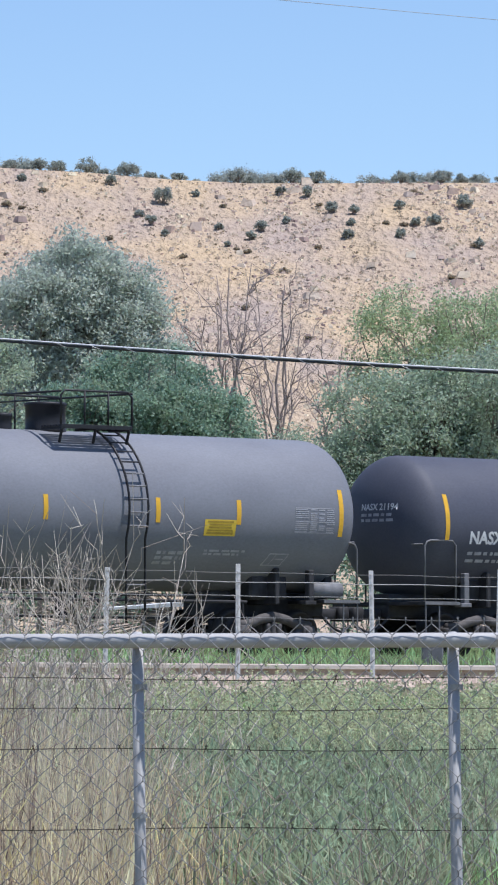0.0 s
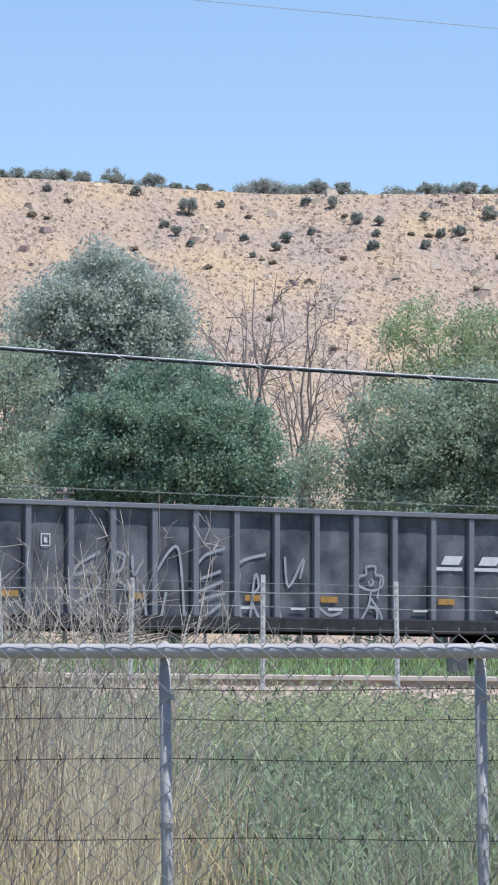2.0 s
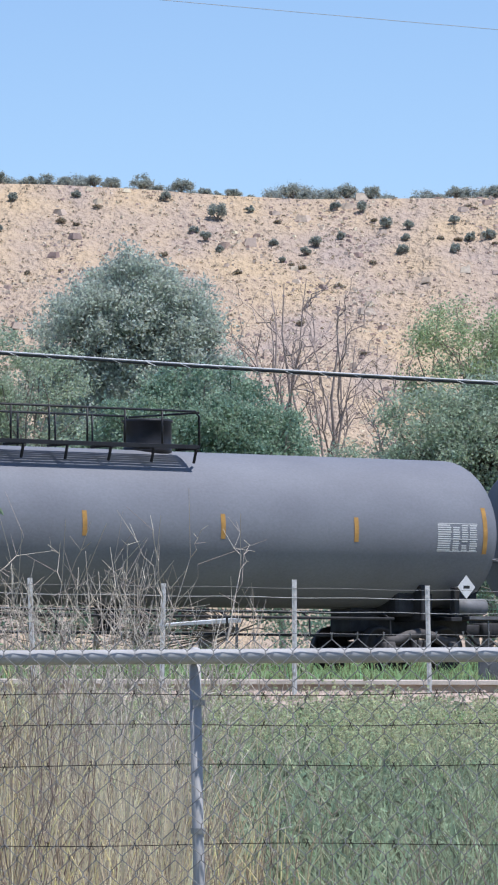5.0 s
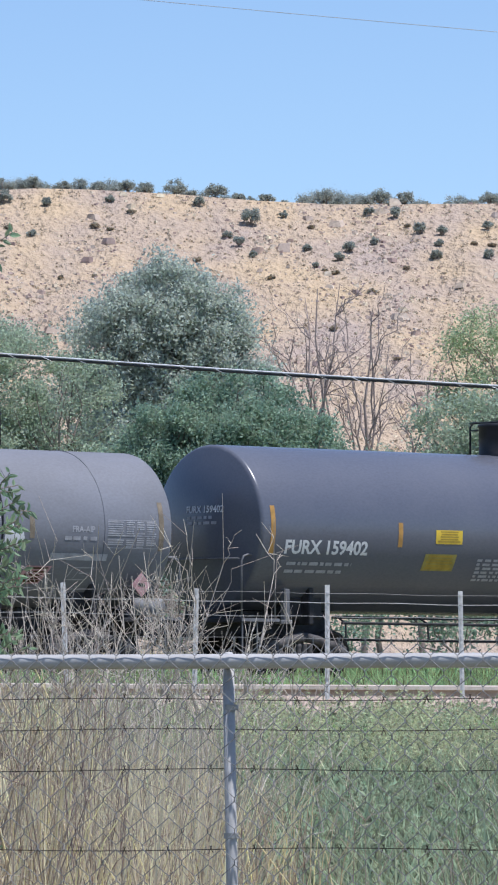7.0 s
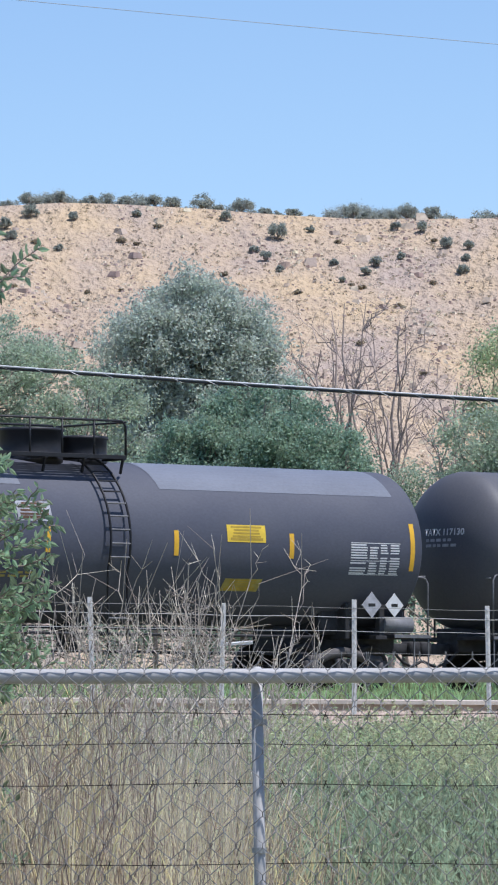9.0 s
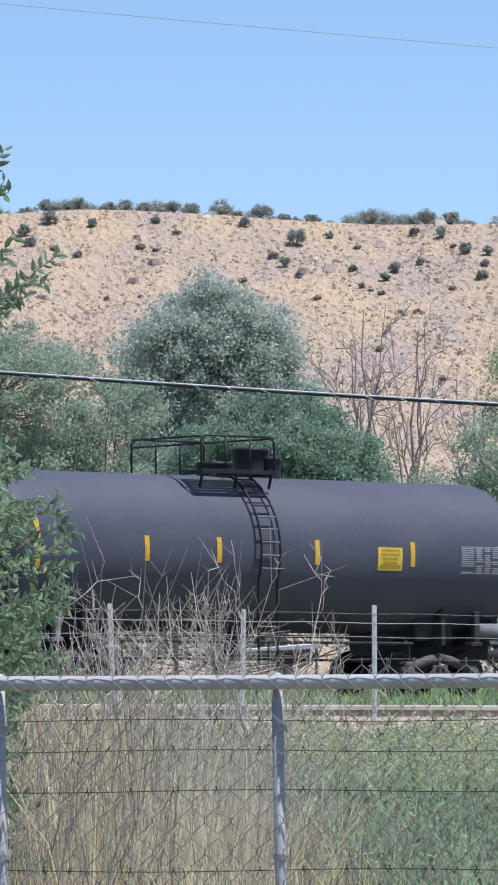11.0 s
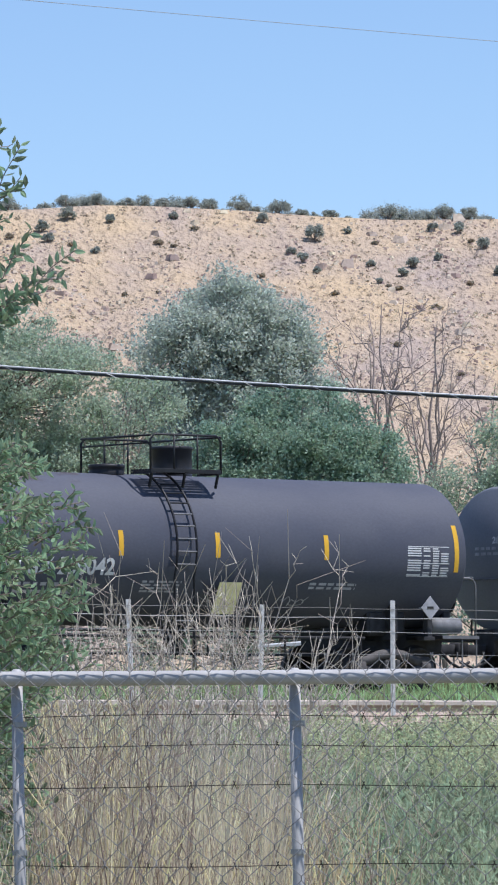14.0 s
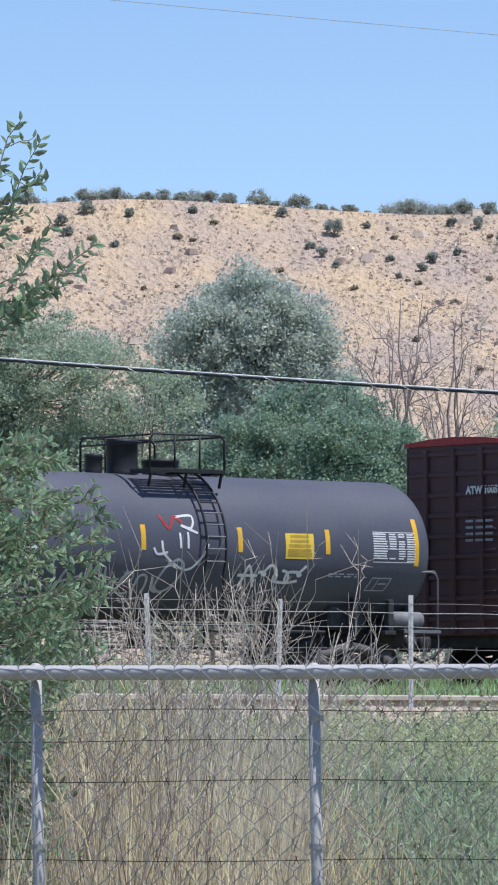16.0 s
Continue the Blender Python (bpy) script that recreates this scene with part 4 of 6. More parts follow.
    data_panel(c, 215.85, -0.52, 1.1, 0.58, WHITE, rng=rng)
    diamond(c, 216.4, -1.08, 0.24)
    bm = fresh()
    patch(bm, c.x(205.2), c.x(208.4), R_TANK * 0.95, R_TANK * 1.7, 0.006, n=10)
    part("rust_bloom", bm, BLOOM, c.ob, "rusty brown bloom along the top")

    barrel(4.23)
    c = newer(219.8, 232.23, (219.8, 223.08, 225.16, 228.51, 232.23), 226.95, "217564", CHARCOAL, "chalky grey tank car with rust streaks under its platform", YELLOW, [(224.4, 0.44, 0.52), (225.6, 0.3, 0.2)], (-2.05, 0.15), crisp=True)
    number_board(c, 221.85, -0.46, "217564", 0.40, rng, None, 4)
    placard(c, 229.2, -0.22, 0.82, 0.36, DECAL, 0, rng)
    bars(c, 223.7, 225.2, -0.98, -0.62, 4, rng)
    bars(c, 227.2, 229.0, -0.8, -0.68, 1, rng)
    for w, a, b in (("SR 13449", 230.62, -0.22), ("SR 13450", 230.55, -0.38), ("SB-8754 FRA AIP", 230.1, -0.56)):
        lettering(c, w, a, b, 0.19, WHITE, bold=0.006, name="stencil_word")
    data_panel(c, 231.05, -0.36, 1.12, 0.54, WHITE, rng=rng)
    test_frame(c, 230.8, -0.82)
    for a, w in ((226.3, 0.06), (226.45, 0.05), (227.35, 0.14), (226.8, 0.12), (227.6, 0.05)):
        bm = fresh()
        patch(bm, c.x(a), c.x(a + w), 0.4 if w < 0.1 else 0.0, R_TANK * 1.3, 0.006 + w * 0.01, n=10)
        part("rust_streak", bm, BLOOM, c.ob, "brown streak run down from the platform")
    bm = fresh()
    patch(bm, c.x(225.7), c.x(227.5), -0.1, R_TANK * 1.6, 0.0055, n=12)
    part("rust_bloom", bm, BLOOM, c.ob, "brown stain below the platform")

    barrel(4.11)
    c = newer(235.27, 247.43, (235.27, 238.05, 240.5, 242.9, 245.12, 247.43), 242.2, "NASX 21158", BLACK, "dull black tank car with white graffiti and number", YELLOW, [(239.85, 0.31, 0.66), (239.15, 0.17, 0.36), (240.8, 0.36, 0.3)])
    number_board(c, 236.95, -0.46, "NASX  21158", 0.355, rng)
    strokes(c, [[(240.95, -0.06), (241.05, -0.35), (241.6, -0.62), (242.0, -0.3), (242.1, -0.1)], [(240.75, -0.2), (240.85, -0.32), (241.1, -0.28)], [(241.4, 0.1), (241.42, -0.2)], [(241.6, 0.12), (241.6, -0.2)],
                [(241.35, 0.42), (241.75, 0.45), (241.7, 0.2), (241.45, 0.25), (241.85, 0.1)]], 0.05, WHITE)
    strokes(c, [[(240.95, 0.45), (241.15, 0.18), (241.3, 0.42), (241.5, 0.3)]], 0.06, REDTRIM)
    figure = [[(237.36, -1.03), (237.53, -1.2), (237.73, -0.73)], [(237.53, -1.35), (237.73, -0.93)], [(237.88, -1.2), (237.98, -0.64), (238.43, -0.68), (238.33, -1.33), (237.93, -1.26)], [(238.13, -0.64), (238.18, -0.46), (238.36, -0.46), (238.33, -0.67)], [(238.08, -0.89), (238.16, -0.83)], [(238.25, -0.89), (238.34, -0.84)], [(238.03, -1.08), (238.28, -1.08)], [(237.38, -1.47), (237.58, -1.2), (237.78, -1.4)]]
    tag = [[(238.88, -0.5), (238.63, -0.78), (238.48, -1.47), (238.68, -1.2)], [(238.53, -0.93), (239.08, -0.78)], [(239.18, -1.2), (239.28, -0.5), (239.53, -0.78), (239.43, -1.14), (239.2, -1.18)], [(239.63, -0.59), (239.73, -1.14), (239.88, -0.78), (239.98, -1.2), (240.18, -0.64)], [(240.08, -0.93), (240.33, -0.83), (240.28, -0.68), (240.08, -0.83), (240.08, -1.14), (240.33, -1.14)], [(240.43, -1.14), (240.48, -0.78), (240.68, -0.78), (240.68, -1.14)], [(240.83, -0.78), (240.93, -1.08), (241.28, -1.03), (241.53, -0.59), (241.38, -0.42), (241.08, -0.59), (240.93, -0.98), (241.18, -1.14)], [(240.18, -1.26), (240.33, -1.4), (240.48, -1.33)]]
    strokes(c, figure, 0.045, SPRAY)
    strokes(c, tag, 0.055, SPRAY)
    strokes(c, scrawl(rng, 243.4, 244.6, -0.85, -0.5, 4) + [[(242.9, -0.7), (243.4, -0.7)], [(243.0, -0.95), (243.15, -0.5), (243.35, -0.95)]], 0.06, WHITE)
    placard(c, 244.4, -0.10, 0.72, 0.5, None, 0, rng)
    data_panel(c, 246.3, -0.36, 1.1, 0.58, WHITE, rng=rng)
    bars(c, 245.2, 246.1, -0.7, -0.6, 2, rng)
    test_frame(c, 246.55, -0.84)

    boxcar(cars, rng)
    return cars


def side_place(half_width):
    return lambda u, v, l=0.006: (u, -half_width - l, v)


def gondola(cars, rng):
    s0, s1 = 19.85, 40.45
    c = Car("gondola_car", s0, s1, "long black gondola car with ribbed sides, tall end panels and graffiti", "gondola car")
    cars.append(c)
    h, w, zb, zt = c.half, 1.5, 0.90, 3.15
    bm = fresh()
    for sy in (-1, 1):
        box(bm, -h, h, min(sy * (w - 0.10), sy * (w - 0.13)), max(sy * (w - 0.10), sy * (w - 0.13)), zb, zt - 0.05)
    box(bm, -h, h, -w + 0.13, w - 0.13, zb, zb + 0.08)
    body = part("body", bm, BLACK, c.ob, "dented black steel sides")
    bm = fresh()
    for sy in (-1, 1):
        box(bm, -h - 0.02, h + 0.02, min(sy * (w - 0.16), sy * (w + 0.03)), max(sy * (w - 0.16), sy * (w + 0.03)), zt - 0.10, zt, 0.012)
    part("top_chord", bm, CHARCOAL, c.ob)
    for sy in (-1, 1):
        part("side_sill", box(fresh(), -h, h, min(sy * (w - 0.12), sy * (w + 0.01)), max(sy * (w - 0.12), sy * (w + 0.01)), zb - 0.22, zb + 0.06, 0.012), UNDER, c.ob)
    part("centre_sill", box(fresh(), -h, h, -0.3, 0.3, 0.72, 1.02, 0.02), UNDER, c.ob)
    posts = [21.41, 22.82] + [23.86 + 1.057 * i for i in range(13)] + [37.45, 38.94]
    shared = None
    for s in posts:
        for y in (-w + 0.0475, w - 0.0475):
            if shared is None:
                ob = part("side_post", box(fresh(), -0.075, 0.075, -0.0525, 0.0525, zb + 0.06, zt - 0.10, 0.012), CHARCOAL, c.ob)
                shared = ob.data
            else:
                ob = put("side_post", shared, None, c.ob)
            ob.location = (c.x(s), y, 0)
    edges = [s0] + posts + [s1]
    for a, b in zip(edges, edges[1:]):
        # each dished plate between two posts
        bm = fresh()
        nx, nz = 6, 8
        g = [[bm.verts.new((c.x(a) + 0.07 + (b - a - 0.14) * i / nx, -w + 0.095 - 0.035 * math.sin(math.pi * i / nx) * math.sin(math.pi * j / nz) * rng.uniform(0.3, 1.0), zb + 0.07 + (zt - zb - 0.18) * j / nz)) for i in range(nx + 1)] for j in range(nz + 1)]
        for j in range(nz):
            for i in range(nx):
                bm.faces.new((g[j][i], g[j][i + 1], g[j + 1][i + 1], g[j + 1][i]))
        part("side_plate", bm, DUSTY, c.ob, smooth=True)
    for sx in (-1, 1):
        bm = fresh()
        x = sx * h
        box(bm, min(x, x - sx * 0.07), max(x, x - sx * 0.07), -w + 0.13, w - 0.13, zb, 4.12)
        for z in (1.5, 2.1, 2.7, 3.3, 3.75):
            xs = sorted((x, x + sx * 0.09))
            box(bm, xs[0], xs[1], -w + 0.2, w - 0.2, z - 0.07, z + 0.07, 0.02)
        part("end_panel", bm, BLACK, c.ob, "tall black ribbed bulkhead")
        for sy in (-1, 1):
            bm = fresh()
            xs = sorted((x + sx * 0.02, x - sx * 0.16))
            box(bm, xs[0], xs[1], min(sy * (w - 0.13), sy * (w + 0.0)), max(sy * (w - 0.13), sy * (w + 0.0)), zb, 4.16, 0.012)
            part("corner_post", bm, CHARCOAL, c.ob)
        truck(c, sx * (h - 2.0))
        coupler(c, sx)
        bm = fresh()
        xx = x - sx * 0.32
        for k in range(6):
            z = 1.0 + 0.38 * k
            tube(bm, [(xx - 0.2, -w - 0.07, z), (xx + 0.2, -w - 0.07, z)], 0.016, 5)
        for e in (-0.2, 0.2):
            tube(bm, [(xx + e, -w - 0.07, 0.85), (xx + e, -w - 0.07, 3.0)], 0.014, 5)
        part("side_ladder", bm, STEP, c.ob)
    pl = side_place(w - 0.10 + 0.045)
    post = side_place(w + 0.008)
    # owner's mark and number
    bm = fresh()

    def quad(u0, u1, v0, v1, shear=0.0, l=0.004):
        bm.faces.new([bm.verts.new(pl(c.x(a), b, l)) for a, b in ((u0, v0), (u1, v0), (u1 + shear, v1), (u0 + shear, v1))])

    for i in range(4):
        quad(21.55 + i * 0.245, 21.76 + i * 0.245, 2.47, 2.72)
    for i, s in enumerate((34.55, 35.6, 36.65, 37.7)):
        quad(s, s + 0.72, 1.98, 2.05)
        quad(s + 0.12, s + 0.62, 2.10, 2.28, 0.12)
    part("owner_mark", bm, WHITE, c.ob, "plain white block mark")
    lettering(c, "523233", 22.12, 2.03, 0.37, WHITE, lambda u, v: pl(c.x(22.1) + u, 2.03 + v, 0.004), name="car_number", stretch=0.92)
    bars(c, 21.55, 22.6, 1.35, 1.62, 2, rng, "weight_stencil", WHITE, 0.4, pl)
    bars(c, 20.6, 21.1, 1.5, 2.0, 5, rng, "small_print", GREYWHITE, 0.5, pl)
    bars(c, 20.5, 21.3, 2.84, 2.9, 1, rng, "small_print", GREYWHITE, 0.8, pl)
    bars(c, 39.0, 39.5, 2.4, 2.85, 5, rng, "small_print", WHITE, 0.5, pl)
    for s in (20.3, 23.2, 26.4, 29.4, 31.4, 34.6, 37.75, 39.05):
        bm = fresh()
        quad(s, s + (0.45 if 21 < s < 39 else 0.75), 1.28, 1.40)
        part("reflective_strip", bm, AMBER, c.ob)
    bm = fresh()
    for u0, u1, v0, v1 in ((39.05, 39.5, 1.75, 1.79), (39.05, 39.5, 2.07, 2.11), (39.05, 39.09, 1.79, 2.07), (39.46, 39.5, 1.79, 2.07), (39.15, 39.4, 1.88, 1.98)):
        quad(u0, u1, v0, v1)
    for u0, u1, v0, v1 in ((24.2, 24.44, 2.26, 2.285), (24.2, 24.44, 2.485, 2.51), (24.2, 24.225, 2.285, 2.485), (24.415, 24.44, 2.285, 2.485), (24.28, 24.36, 2.33, 2.43)):
        quad(u0, u1, v0, v1)
    for s in (30.6, 33.9, 36.2, 29.2, 31.6):
        quad(s, s + 0.4, 1.12, 1.17)
    part("small_stencils", bm, WHITE, c.ob)
    tags = [[(25.68, 2.18), (25.16, 1.94), (25.01, 1.73), (25.44, 1.78), (25.68, 1.59), (25.39, 1.34), (25.06, 1.21)], [(25.96, 2.2), (26.29, 2.13), (26.2, 1.84), (25.96, 1.72), (26.39, 1.48), (26.49, 1.16), (26.29, 0.83), (26.49, 0.8)], [(26.49, 2.13), (26.53, 1.73), (26.77, 2.06)], [(26.77, 1.57), (26.87, 0.8)], [(27.11, 2.15), (27.01, 1.5), (27.16, 0.81), (27.35, 1.42)], [(27.11, 1.82), (27.45, 2.24), (27.69, 2.2), (27.83, 0.87)]]
    scrawls = [[(28.07, 1.88), (28.37, 2.17), (28.87, 2.31)], [(28.22, 1.69), (28.77, 1.86)], [(28.17, 1.44), (28.82, 1.66)], [(28.07, 1.2), (28.37, 1.32), (28.87, 1.42)], [(28.22, 0.88), (28.77, 1.21)], [(29.12, 1.99), (29.46, 2.12), (29.94, 2.21)], [(29.26, 1.83), (29.22, 1.42), (29.31, 0.82)], [(29.51, 0.82), (29.65, 1.8), (29.75, 1.56), (29.56, 1.31), (29.85, 0.83)], [(30.19, 2.17), (30.29, 1.08), (30.49, 0.84)], [(30.44, 2.18), (30.54, 1.57), (30.94, 2.15), (30.84, 1.74)], [(31.24, 1.27), (31.6, 1.03), (31.95, 1.08)], [(31.5, 0.83), (32.0, 0.86)]]
    flower = [[(31.26, 2.36), (31.26, 1.75)], [(31.19, 2.25), (31.26, 2.36), (31.34, 2.26)], [(32.61, 2.02), (32.87, 2.03), (32.87, 1.87), (33.07, 1.83), (33.05, 1.63), (32.82, 1.54), (32.56, 1.58), (32.41, 1.66), (32.44, 1.82), (32.61, 1.86), (32.61, 2.02)], [(32.75, 1.78), (32.82, 1.71), (32.73, 1.64), (32.68, 1.74)], [(32.75, 1.54), (32.68, 1.22), (32.38, 0.8)], [(32.75, 1.38), (33.02, 1.06), (33.04, 0.82)], [(32.68, 1.22), (32.92, 1.14), (32.87, 0.82)], [(33.02, 1.79), (32.92, 1.38)]]
    strokes(c, tags, 0.06, SPRAY, place=pl)
    strokes(c, scrawls, 0.06, SPRAY, place=pl)
    strokes(c, flower, 0.05, SPRAY, place=pl)
    return c


def boxcar(cars, rng):
    s0, s1 = 249.8, 266.2
    c = Car("box_car", s0, s1, "oxide-red boxcar with a bright red roof edge and white lettering", "boxcar")
    cars.append(c)
    h, w = c.half, 1.45
    bm = fresh()
    box(bm, -h, h, -w, w, 1.05, 4.95, 0.03)
    part("body", bm, OXIDE, c.ob)
    for sy in (-1, 1):
        for i in range(13):
            x = -h + 0.06 + (2 * h - 0.12) * i / 12
            part("side_rib", box(fresh(), x - 0.05, x + 0.05, min(sy * w, sy * (w + 0.06)), max(sy * w, sy * (w + 0.06)), 1.05, 4.92, 0.01), OXIDE, c.ob)
    bm = fresh()
    rings = []
    for x in (-h - 0.04, h + 0.04):
        rings.append([bm.verts.new((x, y, z)) for y, z in ((-w - 0.07, 4.93), (-w - 0.07, 5.0), (-0.8, 5.07), (0, 5.10), (0.8, 5.07), (w + 0.07, 5.0), (w + 0.07, 4.93))])
    for k in range(7):
        bm.faces.new((rings[0][k], rings[0][(k + 1) % 7], rings[1][(k + 1) % 7], rings[1][k]))
    bm.faces.new(rings[0][::-1])
    bm.faces.new(rings[1])
    part("roof", bm, REDTRIM, c.ob, "bright red roof edge")
    for sx in (-1, 1):
        x = sx * h
        for y in (-0.85, 0.0, 0.85):
            xs = sorted((x, x + sx * 0.09))
            part("end_post", box(fresh(), xs[0], xs[1], y - 0.07, y + 0.07, 1.1, 4.85, 0.02), OXIDE, c.ob)
        for z in np.arange(1.4, 4.85, 0.42):
            xs = sorted((x, x + sx * 0.05))
            part("end_rib", box(fresh(), xs[0], xs[1], -1.4, 1.4, z - 0.05, z + 0.05, 0.015), OXIDE, c.ob)
        truck(c, sx * (h - 1.9))
        coupler(c, sx)
        bm = fresh()
        for k in range(8):
            tube(bm, [(x + sx * 0.12, -1.38, 1.1 + 0.42 * k), (x + sx * 0.12, -0.98, 1.1 + 0.42 * k)], 0.016, 5)
        part("end_ladder", bm, OXIDE, c.ob)
    bm = fresh()
    box(bm, -h + 0.3, h - 0.3, -1.3, 1.3, 0.8, 1.06, 0.02)
    part("underframe", bm, UNDER, c.ob)
    end = lambda u, v, l=0.006: (-h - 0.10 - l, -u, v)
    lettering(c, "ATW 1005", 250, 0, 0.21, WHITE, lambda u, v: end(u + 0.95, 3.92 + v), name="car_number")
    bm = fresh()
    for i in range(4):
        for k in range(3):
            a, b = 0.45 + 0.3 * k, 0.68 + 0.3 * k
            bm.faces.new([bm.verts.new(end(u, v)) for u, v in ((a, 2.95 + 0.13 * i), (b, 2.95 + 0.13 * i), (b, 3.0 + 0.13 * i), (a, 3.0 + 0.13 * i))])
    part("weight_stencil", bm, GREYWHITE, c.ob)
    return c


def travelled(t):
    u = t / 16
    return 239.439 * u + 8.102 * u * u


def motions():
    for c in CARS:
        rows = []
        for i in range(33):
            t = i / 2
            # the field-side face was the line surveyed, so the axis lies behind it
            x, y = along(c.mid - travelled(t) + SHIFT + (1.55 - c.face) * math.tan(TURN))
            rows.append((t, pose(x, y, RAIL_Z, 0, 0, 41)))
        walk(c.ob, rows)
        for w, dx in c.wheels:
            s = c.mid + w.parent.location.x + dx
            times = [i / 30 for i in range(481) if -13 < s - travelled(i / 30) < 10]
            if not times:
                continue
            base = travelled(times[0])
            spin = lambda t: pose(dx, 0, 0.455, 0, -math.degrees((travelled(t) - base) / 0.455), 0)
            rows = [(t, spin(t)) for t in times]
            if times[0] > 0:
                rows.insert(0, (0.0, rows[0][1]))
            if times[-1] < 16:
                rows.append((16.0, rows[-1][1]))
            walk(w, rows)


SHIFT = -1.356
build_track()
CARS = make_train()


# ---- growing things ----
def rods(lines, sides=3):
    """Tapered rods: each line is (points, first radius, last radius). Returns vertices and faces."""
    V, F = [], []
    for pts, r0, r1 in lines:
        pts = [Vector(p) for p in pts]
        n = len(pts)
        base = len(V)
        for i, p in enumerate(pts):
            d = (pts[min(i + 1, n - 1)] - pts[max(i - 1, 0)]).normalized()
            a = d.cross(Vector((0.31, 0.92, 0.2))).normalized()
            b = d.cross(a)
            r = r0 + (r1 - r0) * i / (n - 1)
            for k in range(sides):
                t = k * math.tau / sides
                V.append(tuple(p + r * (math.cos(t) * a + math.sin(t) * b)))
        for i in range(n - 1):
            for k in range(sides):
                u, w = base + i * sides + k, base + i * sides + (k + 1) % sides
                F.append((u, w, w + sides, u + sides))
    return V, F


def leaf_cloud(centres, size, rng, aspect=0.5, droop=0.0):
    """A folded four-cornered leaf at each centre, turned at random."""
    n = len(centres)
    d = rng.normal(size=(n, 3))
    d[:, 2] -= droop
    d /= np.linalg.norm(d, axis=1)[:, None]
    u = np.cross(d, rng.normal(size=(n, 3)))
    u /= np.linalg.norm(u, axis=1)[:, None]
    w = np.cross(d, u)
    L = (size * rng.uniform(0.6, 1.35, n))[:, None]
    a = centres - d * L * 0.5
    b = centres + u * L * aspect * 0.5 + w * L * 0.08
    c = centres + d * L * 0.5
    e = centres - u * L * aspect * 0.5 + w * L * 0.08
    V = np.stack([a, b, c, e], 1).reshape(-1, 3)
    F = np.arange(4 * n).reshape(-1, 4)
    return V, F


def crooked(a, b, rng, n=5, bend=0.12):
    a, b = np.array(a, float), np.array(b, float)
    L = np.linalg.norm(b - a)
    t = np.linspace(0, 1, n)
    off = rng.normal(size=(n, 3)) * L * bend * (np.sin(t * math.pi) ** 0.7)[:, None]
    return [tuple(a + (b - a) * k + o) for k, o in zip(t, off)]


def broadleaf(name, x, y, lobes, leaf, material, label, seed, clumps=260, per=110, spread=0.32, trunk=0.22, open_=0.0):
    """Trunk, limbs reaching the clumps, and a crown of leaves in uneven clumps. Lobes: x, height, half-width, half-height."""
    rng = np.random.default_rng(seed)
    z0 = float(ground_z(x, y)) - 0.1
    tree = tagged(new(name), label, "tree" if "tree" in name else "bush")
    tree.location = (x, y, z0)
    weights = np.array([r * r * h for _, _, r, h in lobes])
    pick = rng.choice(len(lobes), clumps, p=weights / weights.sum())
    C = []
    for i in pick:
        lx, lz, r, h = lobes[i]
        v = rng.normal(size=3)
        v /= np.linalg.norm(v)
        k = rng.uniform(0.25, 1.0) ** 0.45 * rng.uniform(0.86, 1.10)
        C.append((lx - x + v[0] * r * k, v[1] * r * 0.9 * k, lz - z0 + v[2] * h * k))
    C = np.array(C)
    C = C[C[:, 2] > 0.4]
    lines = []
    fork = min(C[:, 2].min() + 0.6, 0.45 * C[:, 2].max())
    top = (0.1, 0, fork)
    lines.append((crooked((0, 0, 0), top, rng, 5, 0.04), trunk, trunk * 0.75))
    mains = []
    for k in range(8):
        tgt = C[rng.integers(len(C))] * np.array([0.6, 0.6, 0.8])
        lines.append((crooked(top, tgt, rng, 6, 0.08), trunk * 0.5, trunk * 0.2))
        mains.append(tgt)
    mains = np.array(mains)
    for c in C[:: 2]:
        m = mains[np.argmin(np.linalg.norm(mains - c, axis=1))]
        lines.append((crooked(m, c, rng, 4, 0.1), trunk * 0.18, 0.012))
    V, F = rods(lines, 5)
    soup("trunk", V, F, BARK, tree, smooth=True)
    size = rng.uniform(0.6, 1.35, len(C))
    P = np.repeat(C, per, axis=0) + rng.normal(size=(len(C) * per, 3)) * (spread * np.repeat(size, per))[:, None] * np.array([1, 1, 0.75])
    V, F = leaf_cloud(P, leaf, rng, 0.55, 0.2)
    soup("crown", V, F, material, tree)
    return tree


broadleaf("grey_tree", -5.9, 200, [(-5.8, 14.3, 2.5, 3.2), (-4.3, 14.3, 1.9, 2.6), (-7.3, 14.2, 1.9, 2.5), (-5.3, 15.5, 2.1, 2.1), (-3.2, 12.6, 1.3, 1.8), (-8.6, 12.4, 1.4, 1.9), (-5.9, 10.5, 2.8, 3)], 0.135, SILVER_LEAF, "tall grey-green cottonwood tree behind the railway", 1, 680, 190, 0.27, 0.3)
broadleaf("green_tree", -2.8, 165, [(-3.2, 8.8, 2.3, 2.9), (-0.7, 7.7, 1.3, 2.5), (-5.3, 7.8, 1.45, 2.6), (-1.8, 8.4, 2.0, 2.8), (-4.4, 8.7, 1.6, 2.6), (-1.0, 8.6, 1.2, 2.0)], 0.105, DARK_LEAF, "dense deep-green rounded tree beside the railway", 2, 640, 215, 0.225, 0.25)
broadleaf("olive_tree", -10.6, 180, [(-11.0, 12.2, 2.4, 2.8), (-8.2, 11.2, 1.5, 2.3), (-14.2, 12.2, 2.4, 2.8), (-10.0, 8.6, 2.9, 2.6), (-12.5, 8.5, 2.5, 2.6)], 0.11, OLIVE_LEAF, "loose olive-green tree with dark limbs showing", 3, 700, 190, 0.28, 0.25)
